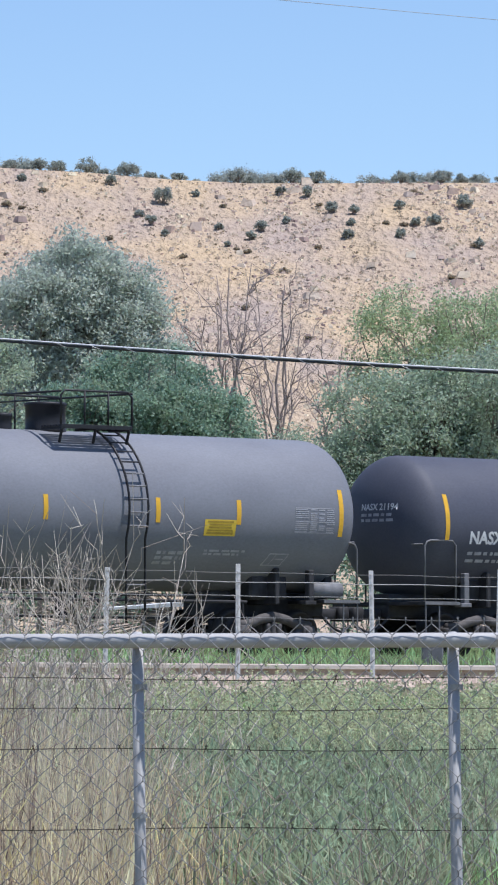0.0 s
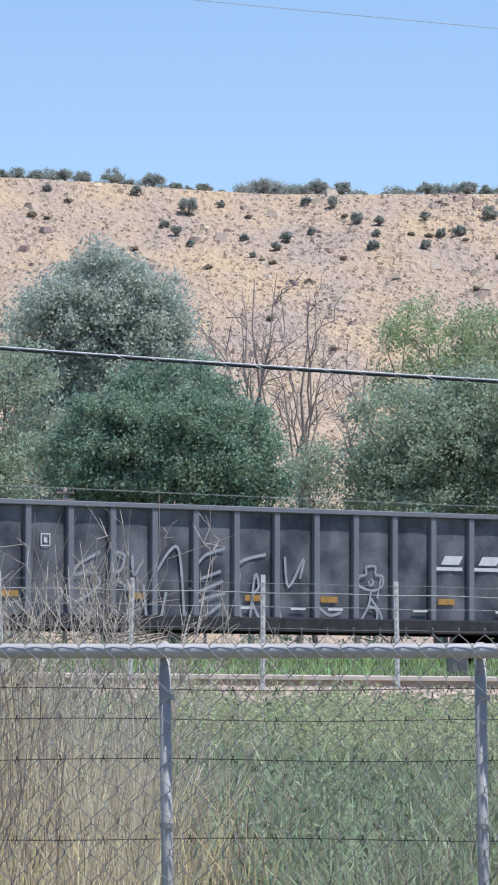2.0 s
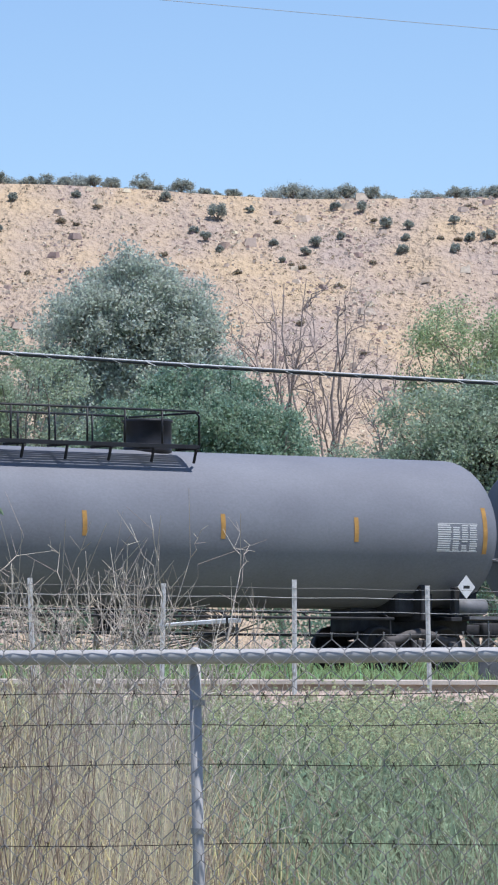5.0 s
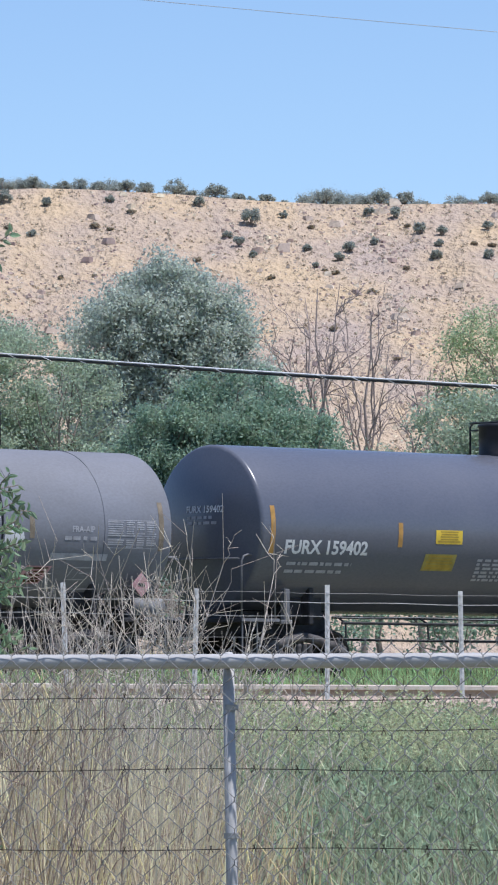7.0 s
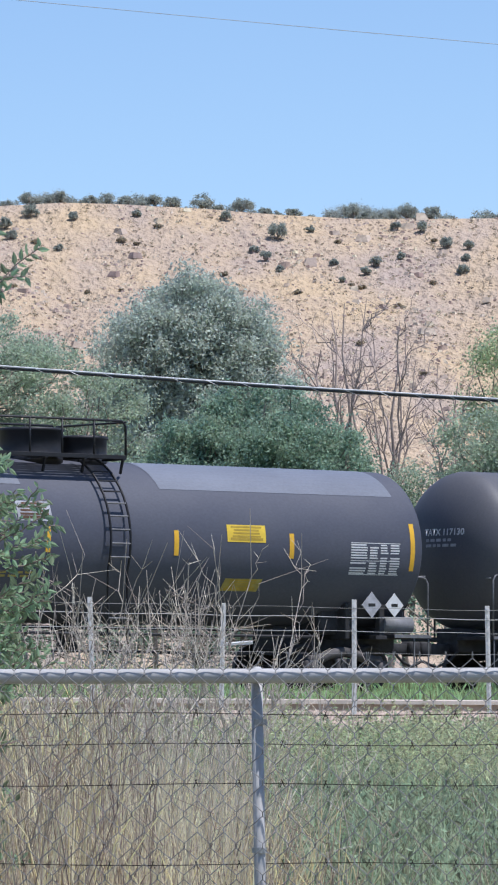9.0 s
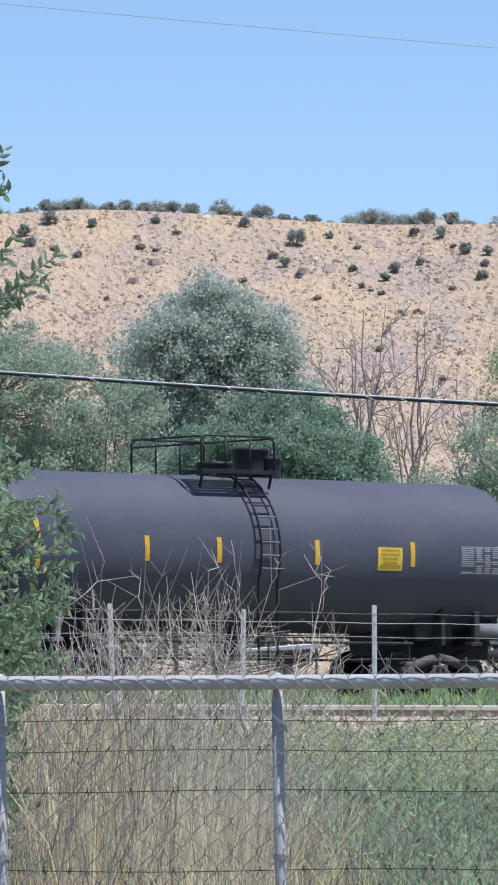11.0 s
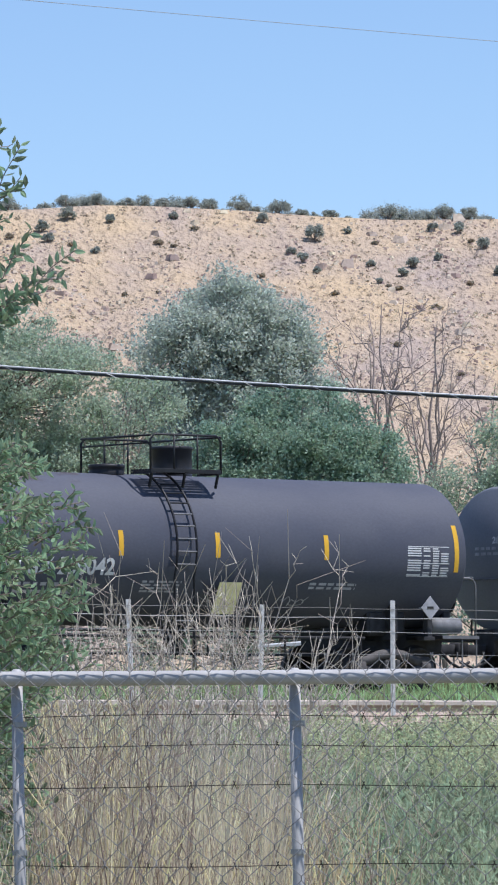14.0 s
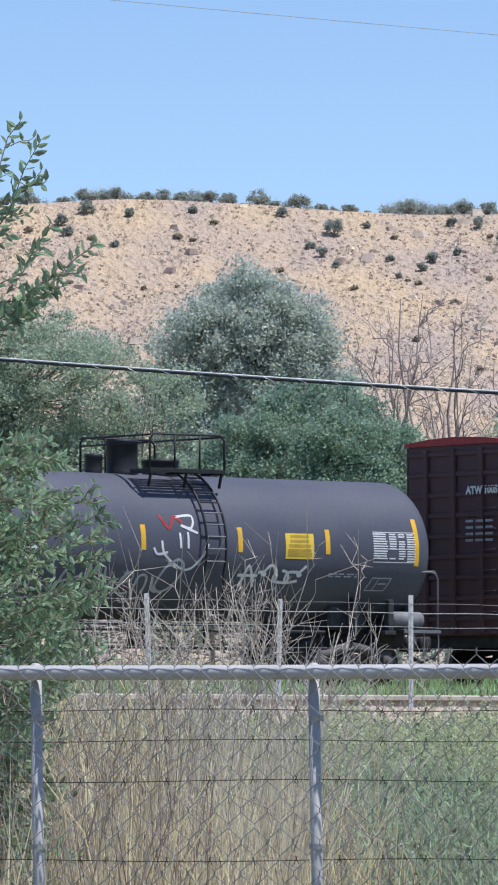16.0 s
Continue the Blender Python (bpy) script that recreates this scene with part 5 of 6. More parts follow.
broadleaf("lime_tree", 5.6, 184, [(4.6, 12.1, 1.5, 2.6), (7.0, 12.2, 1.9, 2.6), (6.0, 9.0, 2.4, 2.8)], 0.10, LIME_LEAF, "yellow-green tree rising behind darker ones", 4, 420, 190, 0.29, 0.22)
broadleaf("shade_tree", 4.8, 171, [(3.4, 8.5, 1.45, 3.0), (5.4, 9.0, 1.9, 2.7), (7.6, 9.2, 2.0, 3.0), (4.4, 7.2, 2.0, 2.4)], 0.11, OLIVE_LEAF, "dark olive tree with pale inner branches showing", 5, 480, 190, 0.29, 0.25)
broadleaf("small_bush", 1.3, 170, [(1.3, 8.0, 0.75, 1.9), (0.5, 6.6, 0.9, 1.2)], 0.09, OLIVE_LEAF, "dusty olive bush between two trees", 6, 80, 170, 0.26, 0.1)
broadleaf("low_bush", 8.0, 150, [(-9, 5.0, 1.8, 1.6), (-6, 4.9, 1.8, 1.5), (-3, 4.8, 1.6, 1.3), (0, 4.9, 1.8, 1.6), (3, 5.2, 1.8, 1.8), (6, 5.2, 1.8, 1.9), (9, 5.2, 1.8, 1.8), (-12, 5.2, 1.8, 1.8)], 0.11, DARK_LEAF, "low green thicket along the far side of the track", 7, 300, 110, 0.32, 0.1)


def bare_tree(x, y, height, spread, seed, limbs=7):
    rng = np.random.default_rng(seed)
    z0 = float(ground_z(x, y)) - 0.1
    tree = tagged(new("bare_tree"), "leafless dead tree with upswept grey-brown branches", "tree", "dead trees")
    tree.location = (x, y, z0)
    lines, twigs = [], []
    leader = crooked((0, 0, 0), (rng.normal() * 0.25, 0, height * 0.93), rng, 9, 0.012)
    lines.append((leader, 0.13, 0.014))
    for k in range(limbs):
        a = math.tau * k / limbs + rng.uniform(-0.3, 0.3)
        u = rng.uniform(0.32, 0.66)
        h = height * rng.uniform(0.72, 1.0)
        tip = (math.cos(a) * spread * rng.uniform(0.5, 1), math.sin(a) * spread * 0.8, h)
        st = tuple(np.array(leader[0]) + (np.array(leader[-1]) - np.array(leader[0])) * u)
        p = crooked(st, tip, rng, 8, 0.018)
        lines.append((p, 0.055, 0.011))
        for j in range(5):
            i = rng.integers(3, 7)
            b = np.array(p[i])
            L = height * rng.uniform(0.10, 0.26) * (1 - i / 12)
            d = np.array([math.cos(a) + rng.normal() * 0.7, math.sin(a) + rng.normal() * 0.7, rng.uniform(1.0, 2.2)])
            d /= np.linalg.norm(d)
            q = crooked(b, b + d * L, rng, 5, 0.06)
            lines.append((q, 0.026, 0.009))
            for m in range(3):
                s = np.array(q[rng.integers(1, 5)])
                e = d + rng.normal(size=3) * 0.5
                e /= np.linalg.norm(e)
                twigs.append((crooked(s, s + e * L * rng.uniform(0.25, 0.6), rng, 4, 0.06), 0.012, 0.006))
    V, F = rods(lines, 5)
    trunk = soup("trunk", V, F, DEADWOOD, tree, smooth=True)
    V, F = rods(twigs, 3)
    tagged(soup("brushwood", V, F, DEADWOOD, trunk), kind="stuff")


bare_tree(-0.72, 190, 13.6, 1.35, 21, 6)
bare_tree(0.76, 188, 12.7, 1.35, 27, 6)
bare_tree(2.7, 192, 11.0, 0.8, 24, 5)


# ---- the hillside's shrubs, tufts and stones ----
def juniper(x, y, r, tall, seed, foliage=None):
    rng = np.random.default_rng(seed)
    z = float(hill_z(x, y))
    ob = tagged(new("juniper"), "low dry brown shrub on the tan hillside" if foliage else "dark grey-green juniper shrub on the dry hillside", "shrub", "junipers on the hill")
    ob.location = (x, y, z)
    lines = [(crooked((0, 0, -0.1), (rng.normal() * r * 0.2, 0, tall * 0.7), rng, 4, 0.1), 0.09, 0.03)]
    n = 10 + int(r * 14)
    a, k = rng.uniform(0, math.tau, n), np.sqrt(rng.uniform(0, 1, n))
    C = np.stack([np.cos(a) * k * r * 0.85, np.sin(a) * k * r * 0.7, tall * (0.16 + 0.66 * rng.uniform(0.2, 1, n) * np.sqrt(1 - 0.75 * k * k))], 1)
    for c in C[:6]:
        lines.append((crooked((0, 0, 0.05), c, rng, 4, 0.1), 0.05, 0.015))
    V, F = rods(lines, 4)
    soup("trunk", V, F, BARK, ob)
    per = 125
    P = np.repeat(C, per, axis=0) + rng.normal(size=(n * per, 3)) * np.array([r * 0.14, r * 0.14, tall * 0.075])
    P[:, 2] = np.maximum(P[:, 2], 0.02)
    V, F = leaf_cloud(P, 0.105, rng, 0.7)
    soup("crown", V, F, foliage or JUNIPER, ob)


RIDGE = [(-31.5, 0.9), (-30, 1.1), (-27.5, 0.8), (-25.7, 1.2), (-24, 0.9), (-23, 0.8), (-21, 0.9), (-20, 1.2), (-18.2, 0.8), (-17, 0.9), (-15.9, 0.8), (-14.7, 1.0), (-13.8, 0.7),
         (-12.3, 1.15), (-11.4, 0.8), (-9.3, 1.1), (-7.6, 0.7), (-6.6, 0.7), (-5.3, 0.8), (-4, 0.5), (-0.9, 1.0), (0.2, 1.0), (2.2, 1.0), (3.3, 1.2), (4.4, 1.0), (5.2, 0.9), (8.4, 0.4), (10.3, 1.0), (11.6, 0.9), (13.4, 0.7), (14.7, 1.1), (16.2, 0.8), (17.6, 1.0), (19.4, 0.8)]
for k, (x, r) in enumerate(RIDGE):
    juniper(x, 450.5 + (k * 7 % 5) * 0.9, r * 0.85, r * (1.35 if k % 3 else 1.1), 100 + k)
# a second line of them, set back on the flat top
_back = np.random.default_rng(77)
for k in range(34):
    x = -33.5 + k * 1.62 + _back.uniform(-0.6, 0.6)
    if noise.noise((x * 0.22, 5.0, 2.0)) > -0.22:
        r = _back.uniform(0.9, 1.5)
        juniper(x, 456 + _back.uniform(0, 7), r, r * _back.uniform(1.45, 2.0), 230 + k)
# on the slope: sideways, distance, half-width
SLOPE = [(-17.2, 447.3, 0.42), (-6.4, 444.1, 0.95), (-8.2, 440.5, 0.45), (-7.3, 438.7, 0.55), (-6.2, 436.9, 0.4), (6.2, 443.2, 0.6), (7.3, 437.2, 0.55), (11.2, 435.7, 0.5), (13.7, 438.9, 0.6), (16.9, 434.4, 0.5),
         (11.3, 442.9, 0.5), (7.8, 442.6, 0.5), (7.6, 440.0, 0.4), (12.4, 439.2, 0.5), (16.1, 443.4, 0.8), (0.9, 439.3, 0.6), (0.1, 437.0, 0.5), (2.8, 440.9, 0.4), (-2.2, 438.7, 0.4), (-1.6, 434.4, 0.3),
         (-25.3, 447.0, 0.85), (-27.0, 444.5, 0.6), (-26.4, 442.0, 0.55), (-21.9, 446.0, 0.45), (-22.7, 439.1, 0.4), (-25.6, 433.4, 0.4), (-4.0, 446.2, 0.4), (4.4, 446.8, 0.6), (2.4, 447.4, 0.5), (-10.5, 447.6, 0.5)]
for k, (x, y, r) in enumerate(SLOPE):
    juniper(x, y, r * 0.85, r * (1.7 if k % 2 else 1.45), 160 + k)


for k in range(40):
    r = _back.uniform(0.2, 0.36)
    juniper(_back.uniform(-31, 20), _back.uniform(412, 448), r, r * _back.uniform(0.9, 1.4), 270 + k, SCRUB)


def hill_litter():
    rng = np.random.default_rng(31)
    n = 17000
    X, Y = rng.uniform(-37, 25, n), rng.uniform(385, 450, n)
    V, F = [], []
    for x, y in zip(X, Y):
        band = noise.noise((x * 0.16, y * 0.12 + x * 0.05, 9))
        if band < rng.uniform(-0.5, 0.35):
            continue
        r = (0.045 + 0.13 * rng.random() ** 2.2) * (1 + 2.2 * (rng.random() < 0.04)) * (1.2 if band > 0.2 else 0.85)
        z = float(hill_z(x, y))
        o = len(V)
        a, q = rng.uniform(0, 6.3), rng.uniform(0.5, 0.9)
        for dx, dy, dz in ((1, -0.6, -0.4), (0.8, 0.9, -0.2), (-0.9, 0.8, -0.3), (-1, -0.7, -0.4), (0.6, -0.5, q), (0.5, 0.6, q), (-0.6, 0.5, q * 0.9), (-0.5, -0.6, q * 1.1)):
            j = rng.uniform(0.75, 1.2)
            V.append((x + r * j * (dx * math.cos(a) - dy * math.sin(a)) * 1.15, y + r * j * (dx * math.sin(a) + dy * math.cos(a)), z + r * dz))
        F += [tuple(o + i for i in q4) for q4 in ((4, 5, 6, 7), (0, 1, 5, 4), (1, 2, 6, 5), (2, 3, 7, 6), (3, 0, 4, 7))]
    tagged(soup("hill_stones", V, F, ROCK), "loose tan and grey stones strewn over the hillside", "stones", kind="stuff")
    n = 4200
    X, Y = rng.uniform(-37, 25, n), rng.uniform(380, 450, n)
    P = []
    for x, y in zip(X, Y):
        if noise.noise((x * 0.2, y * 0.15, 4)) < rng.uniform(-0.6, 0.3):
            continue
        r = rng.uniform(0.08, 0.2)
        z = float(hill_z(x, y))
        k = 16
        P.append(np.array([x, y, z + r * 0.45]) + rng.normal(size=(k, 3)) * np.array([r * 0.6, r * 0.6, r * 0.35]))
    V, F = leaf_cloud(np.concatenate(P), 0.13, rng, 0.6)
    tagged(soup("hill_scrub", V, F, SCRUB), "small dry brown scrub dotted over the hillside", "scrub", kind="stuff")


hill_litter()


# ---- fences, kerb and wires ----
def curb():
    bm = fresh()
    prof = [(31.6, 1.60), (31.15, 1.60), (31.15, 2.10), (31.5, 2.12), (31.58, 2.09)]
    rings = []
    for s in np.arange(-60, 61, 2.0):
        j = 0.015 * noise.noise((s * 0.3, 2, 2))
        rings.append([bm.verts.new((*along(s, q + j), z + j)) for q, z in prof])
    for a, b in zip(rings, rings[1:]):
        for k in range(len(prof)):
            bm.faces.new((a[k], a[(k + 1) % 5], b[(k + 1) % 5], b[k]))
    kerb = tagged(part("kerb", bm, CONCRETE), "long low tan concrete kerb beyond the wire fence", "kerb", kind="structure")
    bm = fresh()
    rings = [[bm.verts.new((*along(s, q), z)) for q, z in ((31.66, 2.06), (31.2, 2.09), (31.2, 2.13), (31.66, 2.11))] for s in np.arange(-60, 61, 2.0)]
    for a, b in zip(rings, rings[1:]):
        for k in range(4):
            bm.faces.new((a[k], a[(k + 1) % 4], b[(k + 1) % 4], b[k]))
    part("coping", bm, COPING, kerb, "pale worn coping along the kerb")
    rng = np.random.default_rng(8)
    V, F = [], []
    for s, q in zip(rng.uniform(-60, 10, 9000), 31.7 + np.abs(rng.normal(size=9000)) * 1.7):
        x, y = along(s, q)
        z, r, o = float(ground_z(x, y)), rng.uniform(0.02, 0.09), len(V)
        for dx, dy, dz in ((1, 0, 0), (0, 1, 0.1), (-1, 0, 0), (0, -1, 0), (0.1, 0.1, 0.8)):
            V.append((x + r * dx * rng.uniform(0.7, 1.4), y + r * dy, z + r * dz))
        F += [(o + i, o + (i + 1) % 4, o + 4) for i in range(4)]
    tagged(soup("kerb_rubble", V, F, CONCRETE), "pinkish rubble and clods along the foot of the kerb", "rubble", kind="stuff")


def mid_fence():
    rng = np.random.default_rng(9)
    fence = tagged(new("wire_fence"), "wire fence on whitish steel posts along the railway", "fence")
    spots = [-10.9, -8.75, -6.6, -4.44, -2.40, -0.19, 2.14, 4.37, 6.6, 8.8]
    for s in spots:
        x, y = along(s - 33.2 * math.tan(TURN), 33.2)
        z = float(ground_z(x, y))
        bm = fresh()
        h = 1.46 + rng.uniform(-0.05, 0.05)
        box(bm, -0.032, 0.032, -0.008, 0.0, -0.3, h, 0.002)
        box(bm, -0.006, 0.006, 0.0, 0.04, -0.3, h, 0.002)
        for k in range(14):
            box(bm, -0.01, 0.01, -0.018, -0.008, 0.2 + k * 0.09, 0.23 + k * 0.09)
        p = part("post", bm, POSTPAINT, fence)
        p.matrix_basis = pose(x, y, z, rng.uniform(-1, 1), rng.uniform(-2.2, 1.2), 20)
    for zf, r, m in ((1.38, 0.003, MESHWIRE), (1.26, 0.0055, WIRE), (1.08, 0.0038, WIRE), (0.8, 0.003, MESHWIRE), (0.45, 0.003, MESHWIRE)):
        bm = fresh()
        pts = []
        for s in np.arange(-14, 11, 0.35):
            x, y = along(s - 33.2 * math.tan(TURN), 33.2 + 0.012)
            pts.append((x, y, float(ground_z(x, y)) + zf + 0.006 * math.sin(s * 3.1 + zf * 9)))
        tube(bm, pts, r, 5)
        part("wire", bm, m, fence)


FENCE_Y = 17.1


def near_fence():
    rng = np.random.default_rng(10)
    fence = tagged(new("chain_link_fence"), "galvanised chain-link fence with a top rail and barbed strands", "fence")
    rail_z = 1.7035
    bm = fresh()
    tube(bm, [(x, FENCE_Y, rail_z + 0.002 * math.sin(x * 1.7)) for x in np.arange(-6, 6.1, 0.4)], 0.0213, 16)
    part("top_rail", bm, GALV, fence, "grey galvanised steel top rail", True)
    for k, x in enumerate((-4.6, -3.7, -2.84, -1.985, -1.122, -0.318, 0.594, 1.5, 2.4, 3.3, 4.2)):
        bm = fresh()
        tube(bm, [(-0.012, 0.0, 1.565), (0.0, 0, 0.8), (0.014, 0, -0.4)], 0.0170, 14)
        p = part("post", bm, GALV, fence, smooth=True)
        p.location = (x + 0.007, FENCE_Y + 0.04, 0.15)
        bm = fresh()
        lathe(bm, [(1.535, 0.0182), (1.572, 0.0182), (1.58, 0.009)], 2, (-0.012, 0, 0), 14)
        part("post_cap", bm, GALV, p, smooth=True)
        for z in (1.42, 1.05, 0.7):
            bm = fresh()
            lathe(bm, [(z - 0.008, 0.0215), (z + 0.008, 0.0215)], 2, (-0.004, 0, 0), 12)
            part("tie_wire", bm, WIRE, p)
    lines = []
    pw, ph = 0.0755, 0.0905
    for k in range(-132, 133):
        x0 = k * pw / 2 + 0.016
        flip = 1 if k % 2 else -1
        pts = []
        for j in range(34):
            z = rail_z + 0.054 - j * ph / 2
            side = flip if j % 2 == 0 else -flip
            wob = rng.normal() * 0.0012
            pts.append((x0 + side * pw * 0.25 + wob, FENCE_Y - 0.026 + (0.003 if j % 2 else -0.003), z + 0.006))
            pts.append((x0 + side * pw * 0.25 + wob, FENCE_Y - 0.026 - (0.003 if j % 2 else -0.003), z - 0.006))
        lines.append((pts, 0.0014, 0.0014))
        t = pts[0]
        lines.append(([t, (t[0] + flip * 0.002, t[1], t[2] + 0.008)], 0.0016, 0.0014))
    V, F = rods(lines, 4)
    tagged(soup("mesh", V, F, MESHWIRE, fence, "woven wire diamonds with twisted points along the top"), kind="stuff")
    for z in (1.593, 1.505, 1.389, 1.16):
        bm = fresh()
        pts = [(x, FENCE_Y + 0.062, z + 0.004 * math.sin(x * 5 + z * 7)) for x in np.arange(-5, 5.01, 0.1)]
        tube(bm, pts, 0.0018, 4)
        for x in np.arange(-5, 5, 0.125):
            zz = z + 0.004 * math.sin(x * 5 + z * 7)
            tube(bm, [(x - 0.006, FENCE_Y + 0.056, zz - 0.012), (x + 0.004, FENCE_Y + 0.068, zz + 0.012)], 0.0014, 3)
            tube(bm, [(x + 0.008, FENCE_Y + 0.056, zz - 0.010), (x - 0.002, FENCE_Y + 0.068, zz + 0.012)], 0.0014, 3)
        part("barbed_strand", bm, RUSTWIRE, fence)


def cables():
    Y = 36.0
    sag = lambda x: 3.648 - 0.064 * x + 0.0029 * x * x
    thick = tagged(new("overhead_cable"), "black lashed overhead cable with a steel strand", "cable")
    xs = np.arange(-9, 9.01, 0.15)
    bm = fresh()
    tube(bm, [(x, Y, sag(x)) for x in xs], 0.0085, 8)
    part("sheath", bm, CABLE, thick, smooth=True)
    bm = fresh()
    tube(bm, [(x, Y - 0.004, sag(x) + 0.0115) for x in xs], 0.0062, 6)
    part("messenger", bm, STRAND, thick, "bright steel messenger strand", True)
    bm = fresh()
    tube(bm, [(x, Y + 0.0145 * math.cos(x * 30), sag(x) + 0.002 + 0.0145 * math.sin(x * 30)) for x in np.arange(-6, 6, 0.03)], 0.0013, 4)
    part("lashing", bm, STRAND, thick)
    bm = fresh()
    f = lambda x: 5.82 - 0.094 * (x - 0.34) + 0.0012 * x * x
    tube(bm, [(x, Y, f(x)) for x in xs], 0.0019, 5)
    tagged(part("overhead_wire", bm, WIRE), "thin dark overhead wire across the sky", "wire")


def pole_line():
    pole = tagged(new("utility_pole"), "small weathered wooden line pole with a crossarm", "utility pole")
    x, y = -4.55, 129.0
    z = float(ground_z(x, y))
    pole.location = (x, y, z)
    bm = fresh()
    lathe(bm, [(-0.3, 0.06), (3.0, 0.055), (4.1, 0.045), (4.12, 0.02)], 2, (0, 0, 0), 10)
    part("pole", bm, DEADWOOD, pole, smooth=True)
    for zz in (4.0, 3.85):
        bm = fresh()
        box(bm, -0.2, 0.2, -0.06, -0.02, zz - 0.02, zz + 0.02, 0.004)
        part("crossarm", bm, DEADWOOD, pole)
    for xx in (-0.17, -0.07, 0.07, 0.17):
        bm = fresh()
        lathe(bm, [(4.02, 0.012), (4.06, 0.025), (4.1, 0.022), (4.12, 0.01)], 2, (xx, -0.04, 0), 8)
        part("insulator", bm, STEP, pole, smooth=True)
    for xx in (-0.17, 0.17):
        bm = fresh()
        tube(bm, [(xx + s * UX, -0.04 + s * UY, 4.1 - 0.00045 * (900 - (s - 30) ** 2) * 0.3) for s in np.arange(-40, 41, 2.0)], 0.004, 4)
        part("line_wire", bm, WIRE, pole)


curb()
mid_fence()
near_fence()
cables()
pole_line()


def white_cover():
    """A low white sheet-metal cover on legs, past the track."""
    ob = tagged(new("metal_cover"), "low white sheet-metal cover on short legs beyond the track", "cover")
    x, y = -2.35, 134.0
    z = float(ground_z(x, y))
    ob.location = (x, y, z)
    bm = fresh()
    vs = [bm.verts.new(p) for p in ((-0.95, -0.4, 1.26), (0.9, -0.4, 1.34), (0.9, 0.5, 1.38), (-0.95, 0.5, 1.30), (-0.95, -0.4, 1.30), (0.9, -0.4, 1.44), (0.9, 0.5, 1.48), (-0.95, 0.5, 1.34))]
    for q in ((3, 2, 1, 0), (4, 5, 6, 7), (0, 1, 5, 4), (1, 2, 6, 5), (2, 3, 7, 6), (3, 0, 4, 7)):
        bm.faces.new([vs[i] for i in q])
    part("lid", bm, WHITE, ob)
    for px, py in ((-0.85, -0.32), (0.8, -0.32), (0.8, 0.42), (-0.85, 0.42)):
        part("leg", box(fresh(), px - 0.03, px + 0.03, py - 0.03, py + 0.03, -0.2, 1.33 + 0.05 * px, 0.005), STEP, ob)


def marker_block():
    x, y = 2.72, 88.0
    z = float(ground_z(x, y))
    bm = box(fresh(), -0.16, 0.16, -0.15, 0.15, -0.15, 0.34, 0.02)
    ob = tagged(part("concrete_block", bm, STEP), "pale grey concrete block in the verge grass", "block")
    ob.location = (x, y, z)


white_cover()
marker_block()


# ---- the field ----
def blades(name, X, Y, tall, width, material, rng, label, category="grass", lean=0.35, lift=0.0):
    n = len(X)
    Z = ground_z(X, Y) + lift
    L = tall * rng.uniform(0.45, 1.25, n)
    a = rng.uniform(0, math.tau, n)
    w = width * rng.uniform(0.6, 1.4, n)
    bend = L * lean * rng.uniform(0.1, 1.6, n)
    dx, dy = np.cos(a), np.sin(a)
    b = rng.uniform(0, math.tau, n)
    px, py = np.cos(b) * w / 2, np.sin(b) * w / 2
    base = np.stack([X, Y, Z - 0.02], 1)
    mid = base + np.stack([dx * bend * 0.3, dy * bend * 0.3, L * 0.55], 1)
    tip = base + np.stack([dx * bend, dy * bend, L], 1)
    side = np.stack([px, py, np.zeros(n)], 1)
    V = np.stack([base - side, base + side, mid + side * 0.8, mid - side * 0.8, tip], 1).reshape(-1, 3)
    o = np.arange(n)[:, None] * 5
    F = [tuple(r) for r in (o + np.array([[0, 1, 2, 3]])).tolist()] + [tuple(r) for r in (o + np.array([[3, 2, 4]])).tolist()]
    tagged(soup(name, V, F, material), label, category, kind="stuff")


def wedge(n, y0, y1, rng, power=1.0, lo=-0.079, hi=0.052, pad=0.4):
    y = y0 + (y1 - y0) * rng.uniform(0, 1, n) ** power
    return rng.uniform(lo, hi, n) * y + rng.uniform(-pad, pad, n), y


def clumped(X, Y, rng, scale, bias, seed):
    keep = np.array([noise.noise((x * scale, y * scale * 0.45, seed)) > rng.uniform(-0.5, 0.5) + bias for x, y in zip(X, Y)])
    return X[keep], Y[keep]


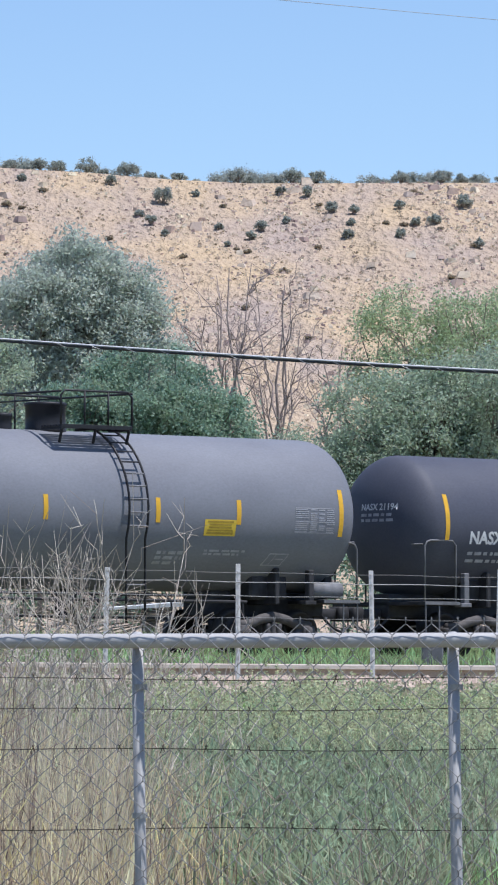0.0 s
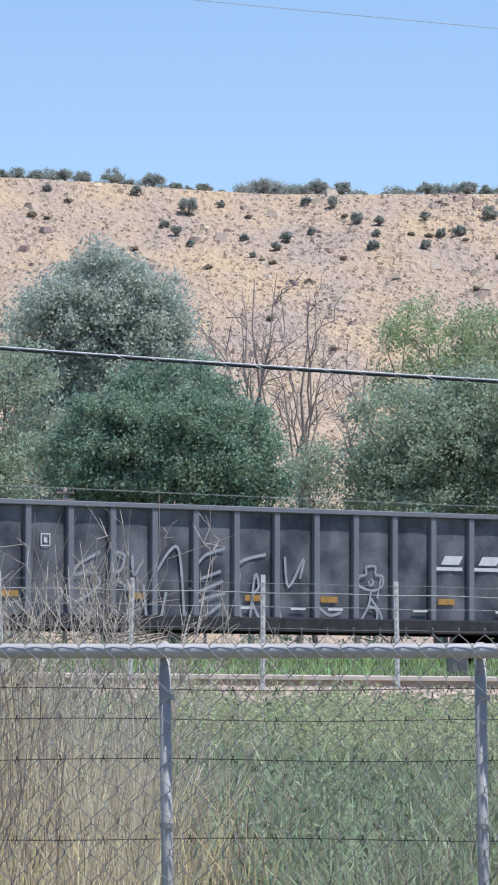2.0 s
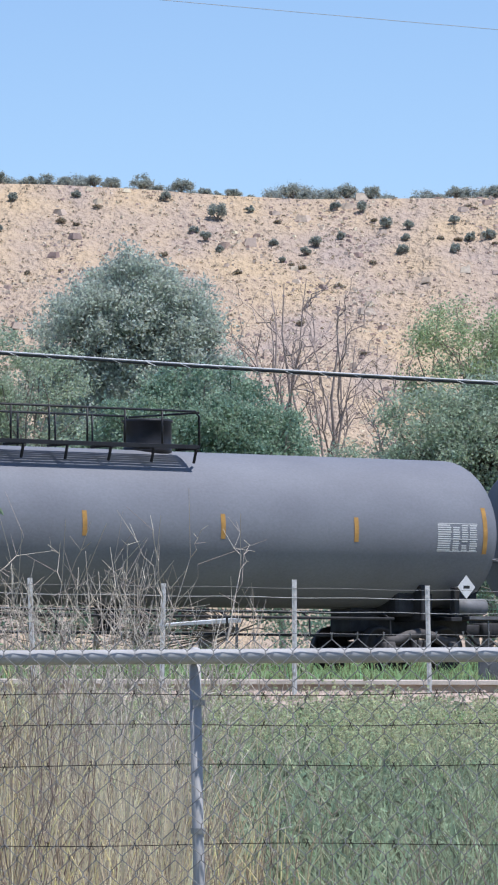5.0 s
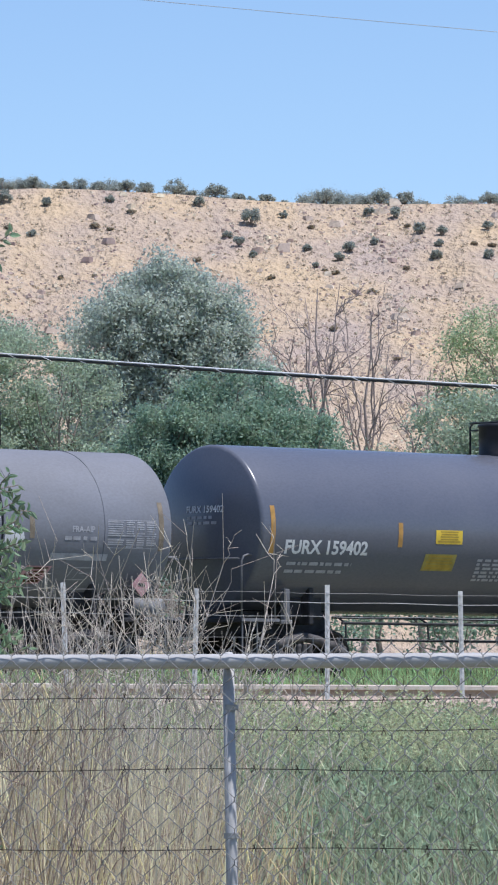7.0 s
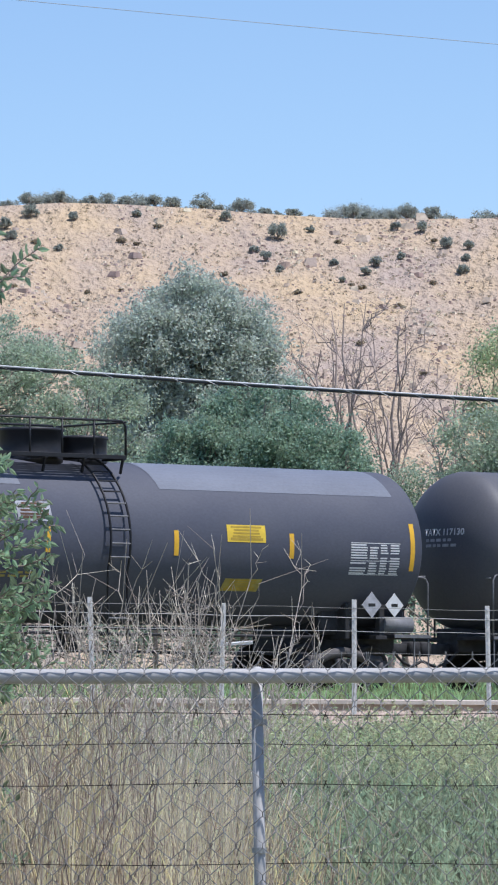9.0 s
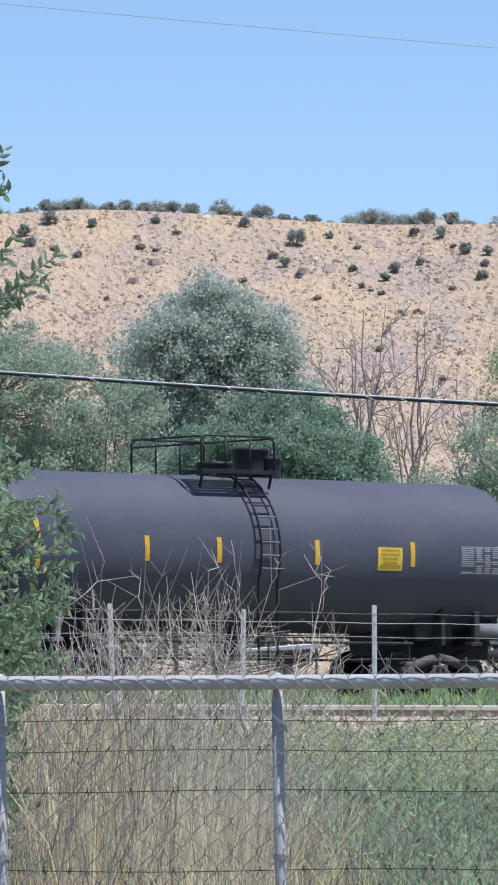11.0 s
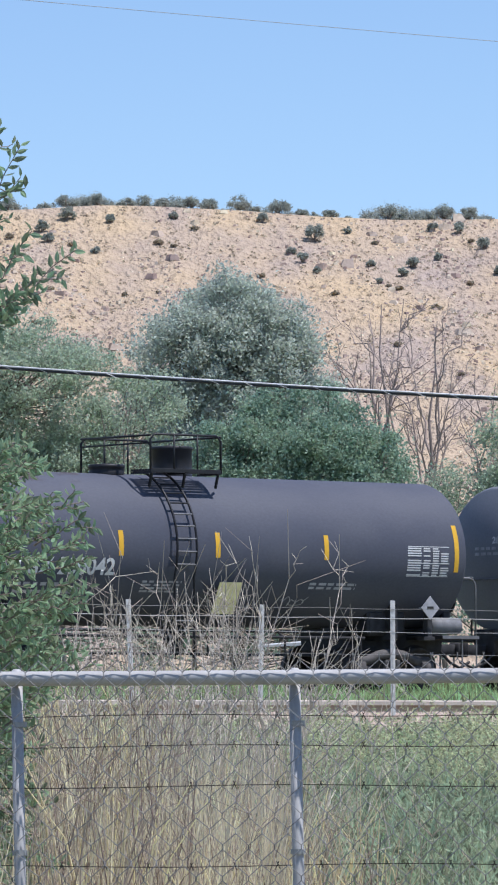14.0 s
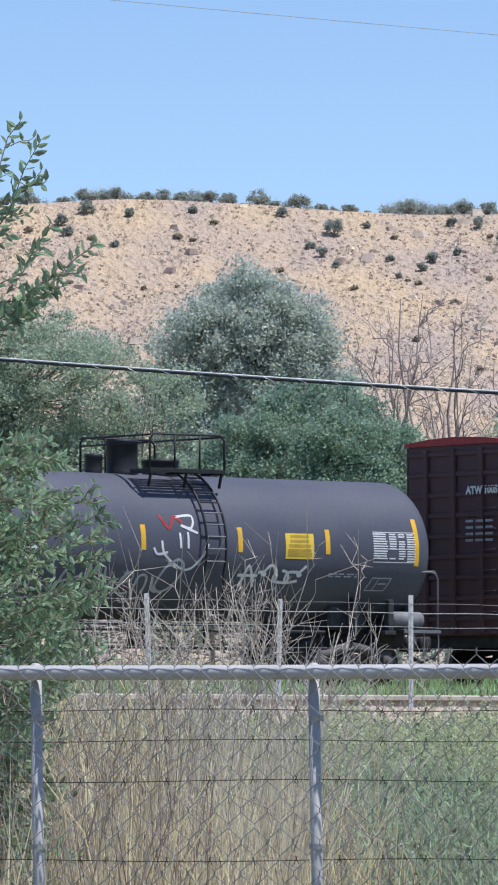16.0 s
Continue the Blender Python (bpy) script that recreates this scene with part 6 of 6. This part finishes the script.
def field():
    rng = np.random.default_rng(41)
    def zone(n, y0, y1, fringe, seed, lo=-0.079, hi=0.052, clear=38.0):
        """Points between two distances, with ragged limits."""
        X, Y = wedge(n, y0 - fringe, y1 + fringe, rng, 1.0, lo, hi)
        rag = np.array([fringe * 1.6 * noise.noise((x * 0.9, y * 0.25, seed)) for x, y in zip(X, Y)])
        k = (Y + rag > y0) & (Y + rag < y1) & (off_track(X, Y) > clear)
        return X[k], Y[k]

    X, Y = zone(52000, 57, 82, 3, 1, clear=39.2)
    blades("lush_grass", X, Y, 0.27, 0.018, LUSH_GRASS, rng, "bright green grass below the kerb", lean=0.45)
    X, Y = zone(46000, 32, 64, 4, 2)
    X, Y = clumped(X, Y, rng, 0.9, -0.25, 21)
    blades("meadow_grass", X, Y, 0.34, 0.014, GRASS, rng, "green and yellowing meadow grass and weeds", lean=0.5)
    X, Y = zone(34000, 30, 56, 4, 3)
    X, Y = clumped(X, Y, rng, 1.1, -0.2, 22)
    blades("rank_weeds", X, Y, 0.46, 0.020, DEEP_WEED, rng, "rank blue-green weeds in the nearer meadow", "weeds", lean=0.55)
    X, Y = zone(20000, 32, 60, 4, 4)
    X, Y = clumped(X, Y, rng, 0.7, 0.05, 5)
    blades("dry_meadow_grass", X, Y, 0.42, 0.010, STRAW, rng, "straw-coloured dry grass among the green", lean=0.4)
    X, Y = wedge(7500, 17.4, 27, rng, 1.0, -0.079, -0.019, 0.05)
    X, Y = clumped(X, Y, rng, 1.1, -0.1, 6)
    blades("golden_grass", X, Y, 1.15, 0.0075, STRAW, rng, "tall golden dry grass beside the fence", lean=0.22)
    # leafy weeds
    X, Y = zone(7000, 32, 74, 4, 7)
    X, Y = clumped(X, Y, rng, 0.8, 0.0, 8)
    P = []
    for x, y in zip(X, Y):
        h = rng.uniform(0.15, 0.5)
        z = float(ground_z(x, y))
        P.append(np.array([x, y, z]) + np.stack([rng.normal(size=26) * 0.07, rng.normal(size=26) * 0.07, h * rng.beta(2, 1.3, 26)], 1))
    V, F = leaf_cloud(np.concatenate(P), 0.062, rng, 0.4)
    tagged(soup("field_weeds", V, F, DEEP_WEED), "leafy blue-green weeds in the meadow", "weeds", kind="stuff")
    X, Y = zone(5600, 46, 60, 3, 9)
    X, Y = clumped(X, Y, rng, 0.5, 0.0, 12)
    blades("seed_stalks", X, Y, 0.50, 0.016, SEED_STALK, rng, "pale yellow-green seeding stalks over the meadow", lean=0.4)
    # plumed seed heads on stalks
    X, Y = zone(1900, 46, 60, 3, 10)
    P = []
    for x, y in zip(X, Y):
        h = rng.uniform(0.40, 0.68)
        z = float(ground_z(x, y))
        t = rng.uniform(0, 1, 22)
        P.append(np.array([x, y, z + h]) + np.stack([rng.normal(size=22) * 0.028 * (1.2 - t), rng.normal(size=22) * 0.028 * (1.2 - t), (t - 0.6) * 0.28], 1))
    V, F = leaf_cloud(np.concatenate(P), 0.036, rng, 0.45)
    tagged(soup("seed_plumes", V, F, SEED_STALK), "pale feathery seed plumes standing over the grass", "weeds", kind="stuff")
    # strip between the kerb and the track
    n = 26000
    s, q = rng.uniform(-24, 20, n), rng.uniform(2.6, 31.0, n)
    x, y = along(s - q * math.tan(TURN), q)
    blades("verge_grass", x, y, 0.22, 0.02, GRASS, rng, "short green verge grass beside the track", lean=0.5)
    n = 5000
    s, q = rng.uniform(-24, 20, n), rng.uniform(1.9, 6.0, n)
    x, y = along(s - q * math.tan(TURN), q)
    x, y = clumped(x, y, rng, 0.5, -0.05, 3)
    blades("track_weeds", x, y, 0.45, 0.025, GRASS, rng, "rank weeds growing against the ballast", "weeds", lean=0.5)
    n = 32000
    s, q = rng.uniform(-26, 22, n), rng.uniform(-34, -2.0, n)
    x, y = along(s - q * math.tan(TURN), q)
    blades("far_verge_grass", x, y, 0.72, 0.03, GRASS, rng, "tall green grass on the far side of the track", lean=0.5)
    s, q = rng.uniform(-14, 10, 5000), rng.uniform(32.5, 36.5, 5000)
    x, y = along(s - q * math.tan(TURN), q)
    x, y = clumped(x, y, rng, 0.6, 0.3, 2)
    blades("kerb_grass", x, y, 0.13, 0.014, STRAW, rng, "sparse dry grass below the kerb")


def dead_weeds():
    """Tall dead stems with short side twigs, thickest towards one end of the fence."""
    rng = np.random.default_rng(43)
    lines = []
    n = 600
    for i in range(n):
        y = rng.uniform(17.3, 25)
        u = rng.beta(1.3, 2.1) if i % 5 else rng.uniform(0, 1)
        x = (-0.0785 + u * (0.128 if i % 5 == 0 else 0.072)) * y
        z = float(ground_z(x, y))
        right = u > 0.6
        h = rng.uniform(0.55, 1.5) * (0.7 if right or i % 5 == 0 else 1.0)
        tip = (x + rng.normal() * 0.12, y + rng.normal() * 0.1, z + h)
        p = crooked((x, y, z - 0.05), tip, rng, 6, 0.025)
        lines.append((p, 0.0030, 0.0013))
        for j in range(rng.integers(2, 8)):
            b = np.array(p[rng.integers(2, 6)])
            d = np.array([rng.normal() * 0.5, rng.normal() * 0.4, rng.uniform(0.3, 1.0)])
            lines.append(([tuple(b), tuple(b + d * 0.07), tuple(b + d * 0.12 + rng.normal(size=3) * 0.015)], 0.0016, 0.0009))
    V, F = rods(lines, 3)
    tagged(soup("dead_stems", V, F, STEM), "tall brown dead weed stems behind the chain-link fence", "weeds", kind="stuff")
    lines = []
    for i in range(1450):
        y = rng.uniform(17.4, 31)
        u = rng.beta(1.2, 1.9)
        x = (-0.0785 + u * 0.080) * y
        z = float(ground_z(x, y))
        h = rng.uniform(0.5, 1.45) * (1.0 if u < 0.45 else 0.75)
        a = float(np.clip(rng.normal() * 0.16, -0.25, 0.25))
        lines.append(([(x, y, z), (x + a * h * 0.15, y, z + h * 0.5), (x + a * h * 0.5, y + 0.02, z + h * 0.85), (x + a * h * 0.95, y, z + h * 1.0)], 0.0042, 0.0018))
    V, F = rods(lines, 3)
    tagged(soup("straw_stalks", V, F, STRAW), "bleached straw stalks leaning behind the fence", "weeds", kind="stuff")


def dead_shrub(x, y, tall, stems, seed):
    rng = np.random.default_rng(seed)
    z = float(ground_z(x, y))
    ob = tagged(new("dead_shrub"), "leafless pale dead shrub standing in dry grass", "shrub", "dead shrubs")
    ob.location = (x, y, z)
    for i in range(stems):
        main, twigs = [], []
        a = rng.uniform(0, math.tau)
        h = tall * rng.uniform(0.55, 1.0)
        tip = (math.cos(a) * h * 0.24 + rng.normal() * 0.08, math.sin(a) * h * 0.25, h)
        p = crooked((rng.normal() * 0.06, rng.normal() * 0.06, -0.05), tip, rng, 7, 0.045)
        main.append((p, 0.0050, 0.0016))
        for j in range(7):
            k = rng.integers(2, 6)
            b = np.array(p[k])
            L = rng.uniform(0.14, 0.46)
            d = np.array([math.cos(a) * 0.4 + rng.normal() * 0.34, math.sin(a) * 0.5 + rng.normal() * 0.4, rng.uniform(0.9, 1.9)])
            d /= np.linalg.norm(d)
            q = crooked(b, b + d * L, rng, 5, 0.08)
            twigs.append((q, 0.0025, 0.0010))
            for m in range(3):
                s = np.array(q[rng.integers(1, 5)])
                e = d + rng.normal(size=3) * 0.7
                twigs.append(([tuple(s), tuple(s + e * L * 0.18), tuple(s + e * L * 0.3)], 0.0016, 0.0008))
        V, F = rods(main + twigs, 4)
        soup("branch", V, F, BRANCH, ob)


for k, (x, y, h, n) in enumerate(((-1.18, 30, 1.75, 12), (-1.02, 31, 1.5, 9), (-0.72, 30, 1.85, 11), (-0.55, 31.5, 1.5, 8), (-1.5, 31, 1.5, 12), (-1.85, 30, 1.55, 10), (-0.9, 29, 1.45, 10), (-2.2, 31, 1.6, 10), (-1.3, 33, 1.6, 12), (-0.45, 30, 1.55, 5))):
    dead_shrub(x, y, h * 1.22, n + 2, 300 + k)


def elm_sapling():
    rng = np.random.default_rng(51)
    x, y = -1.55, 18.6
    z = float(ground_z(x, y))
    tree = tagged(new("elm_sapling"), "bushy young elm with toothed green leaves beside the fence", "tree")
    tree.location = (x, y, z)
    lines, V, F = [], [], []

    def leaf(at, d, size):
        """A pointed leaf of six corners, folded a little along its rib."""
        d = d / np.linalg.norm(d)
        u = np.cross(d, rng.normal(size=3) * 0.5 + np.array([0.0, -1.0, 0.25]))
        u /= np.linalg.norm(u)
        w = np.cross(d, u)
        o = len(V)
        for a, b, c in ((0, 0, 0), (0.32, 0.2, 0.05), (0.68, 0.15, 0.05), (1.0, 0, -0.04), (0.68, -0.15, 0.05), (0.32, -0.2, 0.05)):
            V.append(tuple(at + (d * a + u * b + w * c) * size))
        F.append((o, o + 1, o + 2, o + 3))
        F.append((o, o + 3, o + 4, o + 5))

    def shoot(start, tip, gap, size, r=0.004, bend=0.04):
        """A twig with leaves set by turns on either side."""
        p = np.array(crooked(start, tip, rng, 7, bend))
        lines.append(([tuple(q) for q in p], r, 0.0013))
        length = np.linalg.norm(p[-1] - p[0])
        n = max(4, int(length / gap))
        for i in range(n):
            t = (0.1 + 0.9 * (i + 1) / n) * 6
            k = min(int(t), 5)
            at = p[k] + (p[k + 1] - p[k]) * (t - k)
            d = (p[k + 1] - p[k]) / np.linalg.norm(p[k + 1] - p[k])
            side = np.cross(d, np.array([0.2, -1.0, 0.1])) * (1 if i % 2 else -1)
            leaf(at, d * rng.uniform(0.4, 1.0) + side * rng.uniform(0.5, 1.0) + rng.normal(size=3) * 0.3, size * rng.uniform(0.7, 1.2))

    for i in range(14):
        a = rng.uniform(0, math.tau)
        lines.append((crooked((rng.normal() * 0.05, rng.normal() * 0.05, 0), (math.cos(a) * 0.25, math.sin(a) * 0.3, rng.uniform(1.2, 2.1)), rng, 7, 0.05), 0.012, 0.004))
    for i in range(640):
        h = rng.uniform(0.03, 1.0) ** 0.9 * 2.24
        reach = (0.60 if h > 1.45 else 0.46) * rng.uniform(0.55, 1.0) * min(1.0, 0.45 + (2.32 - h) * 1.6)
        a = rng.uniform(0, math.tau)
        L = rng.uniform(0.12, 0.32)
        e = np.array([math.cos(a) * reach, math.sin(a) * reach, h + rng.uniform(-0.02, 0.12)])
        b = e - np.array([math.cos(a) * L, math.sin(a) * L, L * rng.uniform(-0.1, 0.55)])
        shoot(b, e, 0.012, 0.036, 0.003)
        for j in range(3):
            q = b + (e - b) * rng.uniform(0.2, 0.8)
            shoot(q, q + np.array([math.cos(a + rng.normal()), math.sin(a + rng.normal()), rng.uniform(-0.2, 0.8)]) * 0.09, 0.014, 0.034, 0.002)
    # arching shoots well above the bush
    for st, tip in (((0.0, 0, 2.58), (0.345, 0, 3.20)), ((0.02, 0.03, 2.80), (0.345, 0, 3.10)), ((0.07, -0.03, 2.88), (0.28, 0, 3.26)), ((-0.04, 0, 2.50), (0.38, 0, 2.93)), ((-0.02, 0.04, 2.44), (0.52, 0, 2.87)),
                    ((0.13, 0, 2.56), (0.40, 0.02, 2.80)), ((0.07, 0, 2.62), (0.33, 0, 2.71)), ((0.05, 0.02, 2.5), (0.30, 0, 2.65))):
        shoot(st, tip, 0.016, 0.043, 0.004, 0.03)
        st, tip = np.array(st), np.array(tip)
        for u in (0.45, 0.62, 0.78):
            m = st + (tip - st) * u
            shoot(m, m + np.array([rng.uniform(0.05, 0.10), 0, rng.uniform(-0.05, 0.05)]), 0.017, 0.040, 0.002)
    for k in range(4):
        lines.append((crooked((0, 0, 1.6), ((0.02, 0.05, 0.0, 0.1)[k], 0.02, (2.62, 2.9, 2.5, 2.66)[k]), rng, 6, 0.03), 0.008, 0.004))
    A, B = rods(lines, 4)
    tagged(soup("twig_work", A, B, BARK, tree), kind="stuff")
    soup("crown", V, F, ELM_LEAF, tree)


field()
dead_weeds()
elm_sapling()
motions()
